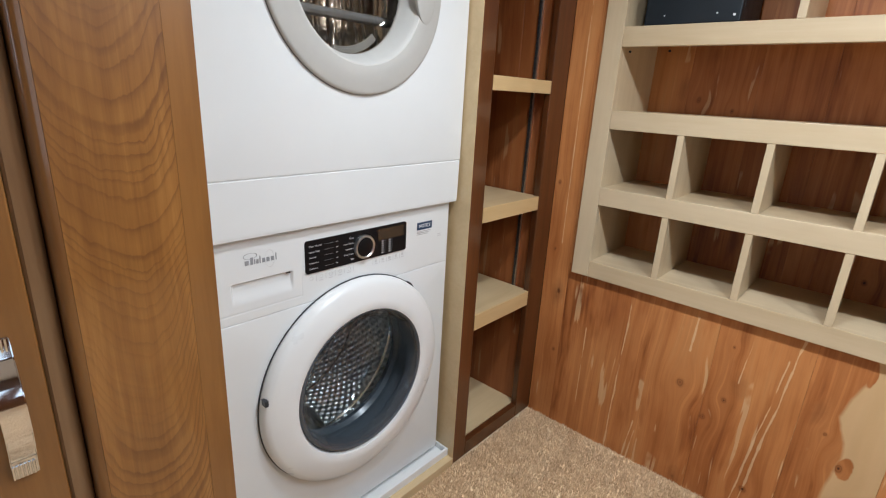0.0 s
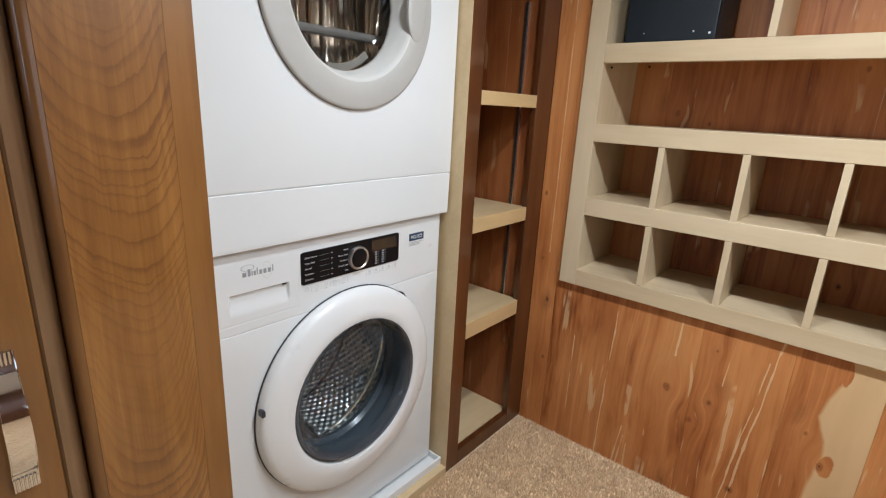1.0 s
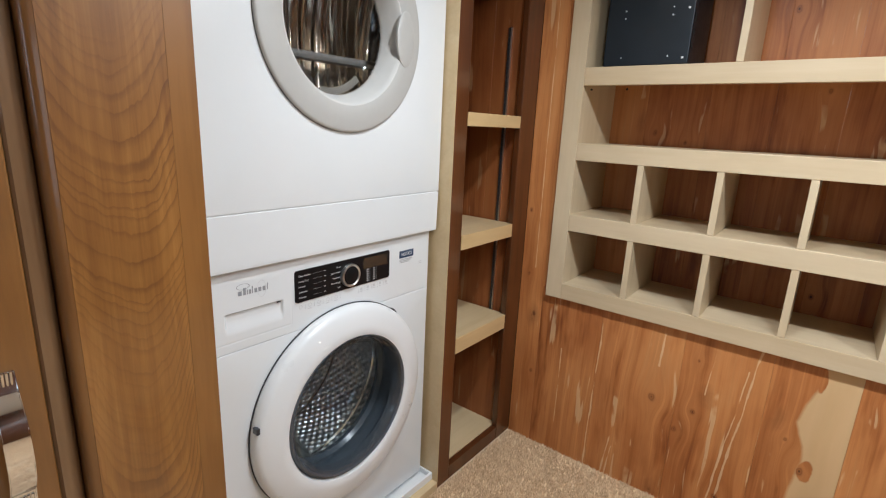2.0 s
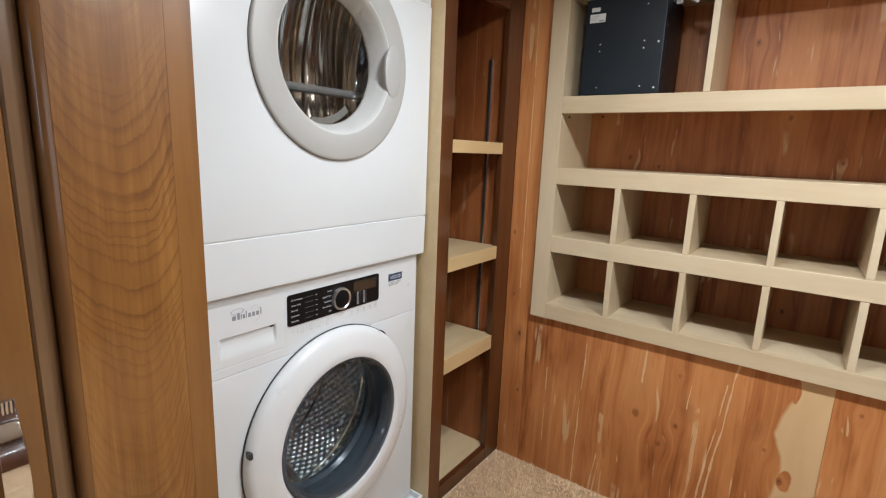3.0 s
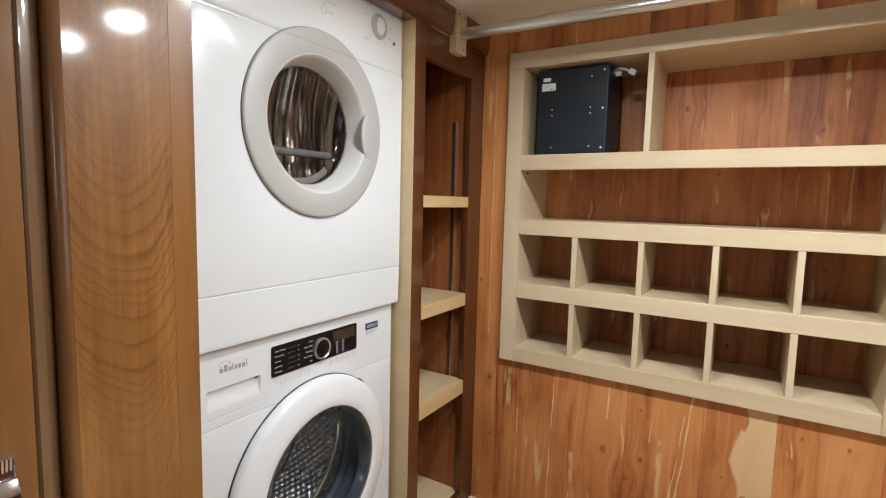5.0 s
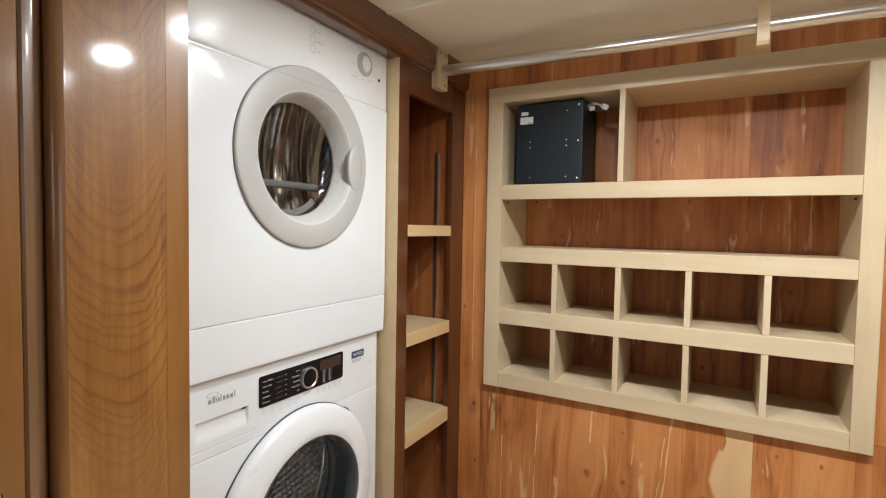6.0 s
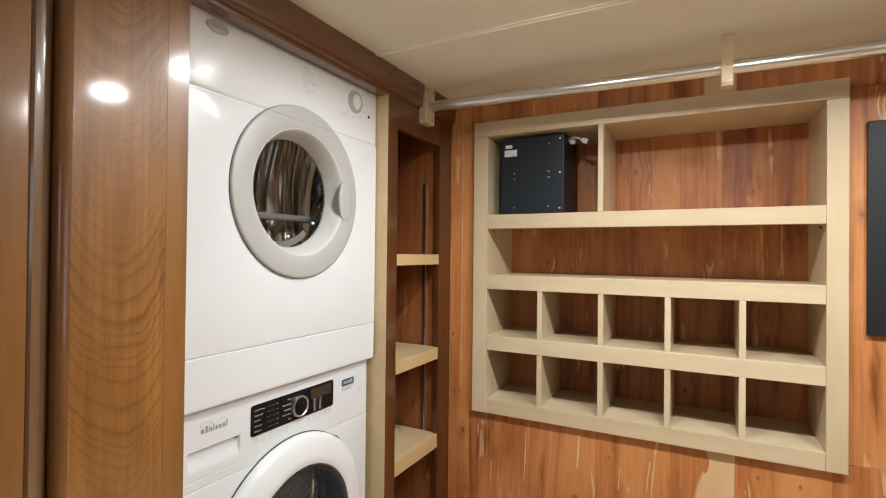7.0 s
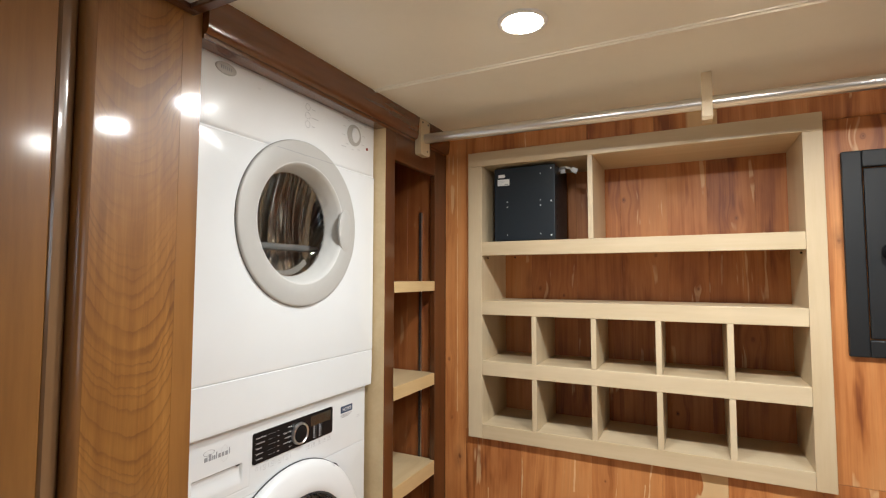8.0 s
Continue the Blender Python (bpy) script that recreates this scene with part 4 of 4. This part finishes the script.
# ---- built-in maple shelving in the cedar wall ----
RF, RB = 1.582, 1.830
rack = thing("wall_shelving", (-0.35, 1.7, 0.526), "built-in pale maple shelving with ten pigeonholes and cedar back", "shelving")
part("stile", box(RX0, -0.804, RF, WALL - 0.0005, RZ0, 1.4586, 0.0012), MAPLE_Z, rack)
part("stile", box(0.115, RX1, RF, WALL - 0.0005, RZ0, 1.4586, 0.0012), MAPLE_Z, rack)
RAILS = [(RZ0, 0.573), (0.738, 0.787), (0.943, 0.991), (1.146, 1.193), (1.459, RZ1)]
for z0, z1 in RAILS:
    x0, x1 = (RX0, RX1) if z1 == RZ1 else (-0.8036, 0.1146)
    part("rail", box(x0, x1, RF + 0.0003, WALL - 0.0005, z0, z1, 0.0012), MAPLE_X, rack)
for z0, z1 in RAILS[:-1]:
    part("shelf", box(-0.804, 0.115, WALL, RB, z1 - 0.018, z1 - 0.0005), MAPLE_X, rack)
part("top", box(-0.82, 0.131, WALL, RB, 1.4595, 1.4775), MAPLE_X, rack)
part("side", box(-0.82, -0.8045, WALL, RB, 0.54, 1.459), MAPLE_Z, rack)
part("side", box(0.1155, 0.131, WALL, RB, 0.54, 1.459), MAPLE_Z, rack)
for z0, z1 in ((0.573, 0.7685), (0.787, 0.9725)):
    front_top = 0.738 if z0 < 0.7 else 0.943
    for x in (-0.6215, -0.4325, -0.2475, -0.0645):
        part("divider", box(x - 0.008, x + 0.008, WALL, RB, z0, z1), MAPLE_Z, rack)
        part("divider_edge", box(x - 0.008, x + 0.008, RF + 0.001, WALL - 0.0003, z0 + 0.0004, front_top - 0.0004, 0.0008, segments=1), MAPLE_Z, rack)
part("divider", box(-0.4435, -0.4275, WALL, RB, 1.193, 1.459), MAPLE_Z, rack)
part("divider_edge", box(-0.4435, -0.4275, RF + 0.001, WALL - 0.0003, 1.1934, 1.4586, 0.0008, segments=1), MAPLE_Z, rack)
bx = -0.82
for x1 in (-0.70, -0.53, -0.375, -0.225, -0.105, 0.03, 0.131):
    part("back_board", box(bx + 0.0001, x1 - 0.0001, RB, RB + 0.012, 0.54, 1.4775, 0.0004, segments=1), CEDAR_PLAIN, rack)
    bx = x1
for x, z in ((-0.8, 1.139), (0.111, 1.139), (0.111, 0.731), (-0.7, 1.1395)):
    part("screw_hole", rod_mesh((x, WALL + 0.03, z), (x, WALL + 0.033, z), 0.003, 10), HOLE, rack)

# ---- electronics box on the upper shelf ----
ebox = thing("electronics_box", (-0.66, 1.7, 1.193), "blue-black steel electronics box standing on the upper shelf", "electronics box")
case = part("case", box(-0.768, -0.554, 1.612, 1.79, 1.197, 1.450, 0.003), NAVY, ebox)
for y in (1.64, 1.76):
    for x in (-0.74, -0.58):
        part("foot", rod_mesh((x, y, 1.1925), (x, y, 1.199), 0.007, 10), RUBBER, ebox)
part("label_sticker", box(-0.752, -0.729, 1.6110, 1.6122, 1.417, 1.428), PAPER, case, "small white sticker")
lab = part("label_sticker", box(-0.755, -0.712, 1.6108, 1.6122, 1.389, 1.411), PAPER, case, "white printed sticker")
for i, (a, b) in enumerate(((-0.752, -0.728), (-0.752, -0.733), (-0.752, -0.738))):
    part("text_bar", box(a, b, 1.6103, 1.6109, 1.405 - i * 0.005, 1.4065 - i * 0.005), INK_PALE, lab)
part("text_bar", box(-0.729, -0.716, 1.6103, 1.6109, 1.391, 1.3945), INK_GREY, lab)
# metal screw heads coloured white, their glint put into the colour
for x, z, r in ((-0.567, 1.436, 0.0028), (-0.603, 1.421, 0.0017), (-0.567, 1.326, 0.0028), (-0.603, 1.331, 0.0017), (-0.603, 1.313, 0.0022), (-0.72, 1.331, 0.0017), (-0.72, 1.313, 0.0017), (-0.603, 1.217, 0.002), (-0.72, 1.217, 0.0015), (-0.567, 1.212, 0.0028), (-0.728, 1.4225, 0.001)):
    part("screw", rod_mesh((x, 1.6122, z), (x, 1.6104, z), r, 10), INK_WHITE, case)
for i in range(5):
    part("vent_slot", box(-0.5545, -0.5534, 1.632, 1.642, 1.23 + i * 0.034, 1.248 + i * 0.034), HOLE, case)
part("cable_tag", box(-0.546, -0.530, 1.66, 1.6625, 1.424, 1.437), INK_PALE, ebox)
for i, dz in enumerate((0.0, 0.005, 0.010)):
    cu = bpy.data.curves.new("cable", "CURVE")
    cu.dimensions, cu.bevel_depth, cu.bevel_resolution = "3D", 0.0013, 2
    sp = cu.splines.new("BEZIER")
    sp.bezier_points.add(2)
    for b, co in zip(sp.bezier_points, ((-0.556, 1.67, 1.432 + dz), (-0.532, 1.655, 1.440 + dz * 0.6), (-0.502, 1.648, 1.430 + dz * 0.3))):
        b.co, b.handle_left_type, b.handle_right_type = co, "AUTO", "AUTO"
    tmp = new("cable_curve", cu)
    me = bpy.data.meshes.new_from_object(tmp.evaluated_get(bpy.context.evaluated_depsgraph_get()))
    bpy.data.objects.remove(tmp)
    me.materials.clear()
    me.materials.append(INK_PALE)
    hang(new("cable", me), ebox)
plug = box(-0.010, 0.010, -0.006, 0.006, -0.008, 0.008, 0.0015)
plug.transform(pose(-0.497, 1.648, 1.428, 0, 28, 10))
plug_part = part("connector", plug, INK_PALE, ebox, "pale grey wiring connector")
for i in range(4):
    pin = box(0.0092, 0.0108, -0.0045, 0.0045, -0.0068 + i * 0.0037, -0.0046 + i * 0.0037)
    pin.transform(pose(-0.497, 1.648, 1.428, 0, 28, 10))
    part("contact", pin, INK_GREY, plug_part)

# ---- hanging rod ----
bracket = thing("rod_bracket", (-0.945, 1.405, 1.53), "pale maple rod socket screwed to the cabinet face", "bracket")
out = []
for cy, cz, a0 in ((1.428, 1.582, 0), (1.382, 1.582, 90), (1.382, 1.478, 180), (1.428, 1.478, 270)):
    for i in range(5):
        a = radians(a0 + 22.5 * i)
        out.append((cy + 0.007 * math.cos(a), cz + 0.007 * math.sin(a)))
part("plate", prism(out, FRONT + 0.0003, FRONT + 0.022, "x"), MAPLE_Z, bracket)
for y, z in ((1.388, 1.578), (1.424, 1.578), (1.418, 1.487)):
    part("screw", rod_mesh((FRONT + 0.021, y, z), (FRONT + 0.0228, y, z), 0.0035, 10), RUBBER, bracket)
rod = thing("closet_rod", (0.0, 1.44, 1.53), "straight brushed aluminium hanging rod", "closet rod")
part("tube", rod_mesh((FRONT + 0.0225, 1.408, 1.528), (1.099, 1.400, 1.496), 0.0162, 32), ALUMINIUM, rod, smooth=True)
hook = thing("rod_support", (-0.11, 1.44, 1.61), "pale maple support block holding the rod from the ceiling", "rod support")
arm = [(1.384, CEIL - 0.0005), (1.379, 1.475), (1.385, 1.467), (1.413, 1.466), (1.429, 1.473), (1.429, 1.4945), (1.391, 1.4945), (1.391, CEIL - 0.0005)]
part("block", prism(arm, -0.123, -0.099, "x"), MAPLE_Z, hook)

# ---- wall safe ----
safe = thing("wall_safe", (0.37, 1.6, 0.875), "dark charcoal steel wall safe with a closed door", "safe")
SF = WALL - 0.014
for x0, x1, z0, z1 in ((0.196, 0.238, 0.872, 1.396), (0.55, 0.592, 0.872, 1.396), (0.2384, 0.5496, 0.872, 0.915), (0.2384, 0.5496, 1.353, 1.396)):
    part("frame", box(x0, x1, SF, WALL - 0.0005, z0, z1, 0.003), SAFE_GREY, safe)
sdoor = part("door", box(0.2415, 0.5465, SF + 0.005, WALL - 0.0008, 0.918, 1.350, 0.003), SAFE_GREY, safe)
sk = lathe([(0.0, 0.03), (0.016, 0.03), (0.019, 0.026), (0.02, 0.004), (0.024, 0.0)], 0, 0, 28)
sk.transform(Matrix.Translation((0.292, SF + 0.005, 1.135)) @ pose(0, 0, 0, 0, 0, -90))
part("knob", sk, BLACK_GLOSS, sdoor, "round black turning knob", True)

# ---- sliding door beside the cabinet ----
slide = thing("sliding_door", (-0.98, 0.0, 0.0), "varnished cherry sliding door with a chrome pull", "door")
DF = -0.972
part("slab", box(DF - 0.03, DF, -0.45, 0.3715, 0.004, CEIL - 0.012, 0.003), CHERRY, slide)
band = [(DF - 0.03, 0.3718), (DF - 0.002, 0.3718)] + [(DF - 0.006 + 0.008 * math.cos(a), 0.375 + 0.0228 * math.sin(a)) for a in [math.pi * 0.5 * i / 8 for i in range(9)]] + [(DF - 0.03, 0.3978)]
part("edge_band", prism(band, 0.004, CEIL - 0.012, "z"), CHERRY_GREY, slide, "rounded greyish edge band", True)
# dark sheet painted as the shade in the gap behind the door
tagged(part("trim", box(DF - 0.05, DF - 0.031, -0.6, 0.405, 0.0, CEIL), SHADOW_GAP), "dark sheet standing in for the shade behind the sliding door", "trim", kind="structure")
pull = thing("door_pull", (DF, 0.325, 0.6), "polished chrome door pull with ribbed ends", "door pull")
HX = DF + 0.0005
prof = [(HX, 0.5075), (HX + 0.006, 0.5075), (HX + 0.008, 0.530), (HX + 0.012, 0.538), (HX + 0.028, 0.562), (HX + 0.033, 0.585), (HX + 0.034, 0.606), (HX + 0.033, 0.627), (HX + 0.028, 0.650), (HX + 0.012, 0.674), (HX + 0.008, 0.682), (HX + 0.006, 0.7045), (HX, 0.7045), (HX, 0.684), (HX + 0.006, 0.672), (HX + 0.023, 0.648), (HX + 0.028, 0.627), (HX + 0.029, 0.606), (HX + 0.028, 0.585), (HX + 0.023, 0.564), (HX + 0.006, 0.540), (HX, 0.528)]
bow = prism(prof, 0.318, 0.345)
bmesh.ops.bevel(bow, geom=bow.edges[:], offset=0.0012, segments=2, affect="EDGES")
hang(part("bow", bow, CHROME, None, "", True), pull)
for z0 in (0.5085, 0.6835):
    for i in range(6):
        part("rib", rod_mesh((HX + 0.0055, 0.3195 + i * 0.0042, z0), (HX + 0.0085, 0.3195 + i * 0.0042, z0 + 0.021), 0.0017, 10), CHROME, pull, smooth=True)

tagged(part("wall_panel_west", box(-1.04, -0.96, -1.4, -0.46, 0.0, CEIL), CHERRY), "varnished cherry wall panelling beyond the door", "wall", kind="structure")

# ---- dark framed overhead box by the door ----
over = thing("overhead_light_box", (-0.75, 0.4, CEIL), "dark framed ceiling box with a pale diffuser", "ceiling box")
for x0, x1, y0, y1 in ((-0.952, -0.935, 0.2, 0.572), (-0.64, -0.62, 0.2, 0.572), (-0.9346, -0.6404, 0.552, 0.572), (-0.9346, -0.6404, 0.2, 0.22)):
    part("frame", box(x0, x1, y0, y1, 1.5425, CEIL - 0.0005, 0.002), CHERRY_DARK, over)
part("diffuser", box(-0.9346, -0.6404, 0.2204, 0.5516, 1.552, 1.557), PLASTIC, over)

# ---- recessed ceiling lights ----
for lx, ly in LAMP_SPOTS:
    light = thing("downlight", (lx, ly, CEIL), "round white recessed ceiling light, switched on", "ceiling light", group="ceiling lights")
    tr = lathe([(0.040, 0.0), (0.041, 0.004), (0.045, 0.005), (0.050, 0.003), (0.051, 0.0)], 0, 0, 40)
    tr.transform(Matrix.Translation((lx, ly, CEIL - 0.0002)) @ pose(0, 0, 0, 0, 90, 0))
    part("trim_ring", tr, PLASTIC, light, smooth=True)
    le = lathe([(0.0, 0.010), (0.02, 0.0095), (0.034, 0.0075), (0.0395, 0.003), (0.0395, 0.001), (0.0, 0.001)], 0, 0, 32)
    le.transform(Matrix.Translation((lx, ly, CEIL - 0.0002)) @ pose(0, 0, 0, 0, 90, 0))
    part("lens", le, LENS, light)

# ---- carpet pile ----
rng = np.random.default_rng(5)


def pile(count, x0, x1, y0, y1, width):
    """Corner points of short leaning tufts, four to a tuft."""
    px, py = rng.uniform(x0, x1, count), rng.uniform(y0, y1, count)
    hgt, ang, lean = rng.uniform(0.005, 0.011, count), rng.uniform(0, 6.283, count), rng.uniform(0, 0.005, count)
    la = rng.uniform(0, 6.283, count)
    out = np.zeros((count, 4, 3))
    for i in range(3):
        out[:, i, 0] = px + width * np.cos(ang + i * 2.094)
        out[:, i, 1] = py + width * np.sin(ang + i * 2.094)
        out[:, i, 2] = -0.005
    out[:, 3, 0], out[:, 3, 1], out[:, 3, 2] = px + lean * np.cos(la), py + lean * np.sin(la), hgt - 0.004
    return out


verts = np.concatenate([pile(135000, FRONT + 0.003, 0.1, 0.75, WALL - 0.002, 0.0018), pile(26000, 0.1, 1.09, 0.75, WALL - 0.002, 0.0042), pile(80000, FRONT + 0.003, 1.09, -1.39, 0.75, 0.0045)])
base = np.arange(len(verts))[:, None, None] * 4
faces = (base + np.array([[0, 1, 3], [1, 2, 3], [2, 0, 3]])[None]).reshape(-1, 3)
me = bpy.data.meshes.new("carpet_pile")
me.from_pydata(verts.reshape(-1, 3).tolist(), [], faces.tolist())
me.materials.append(CARPET)
tagged(new("carpet_pile", me), "short beige and brown carpet pile on the floor", "carpet", kind="stuff")
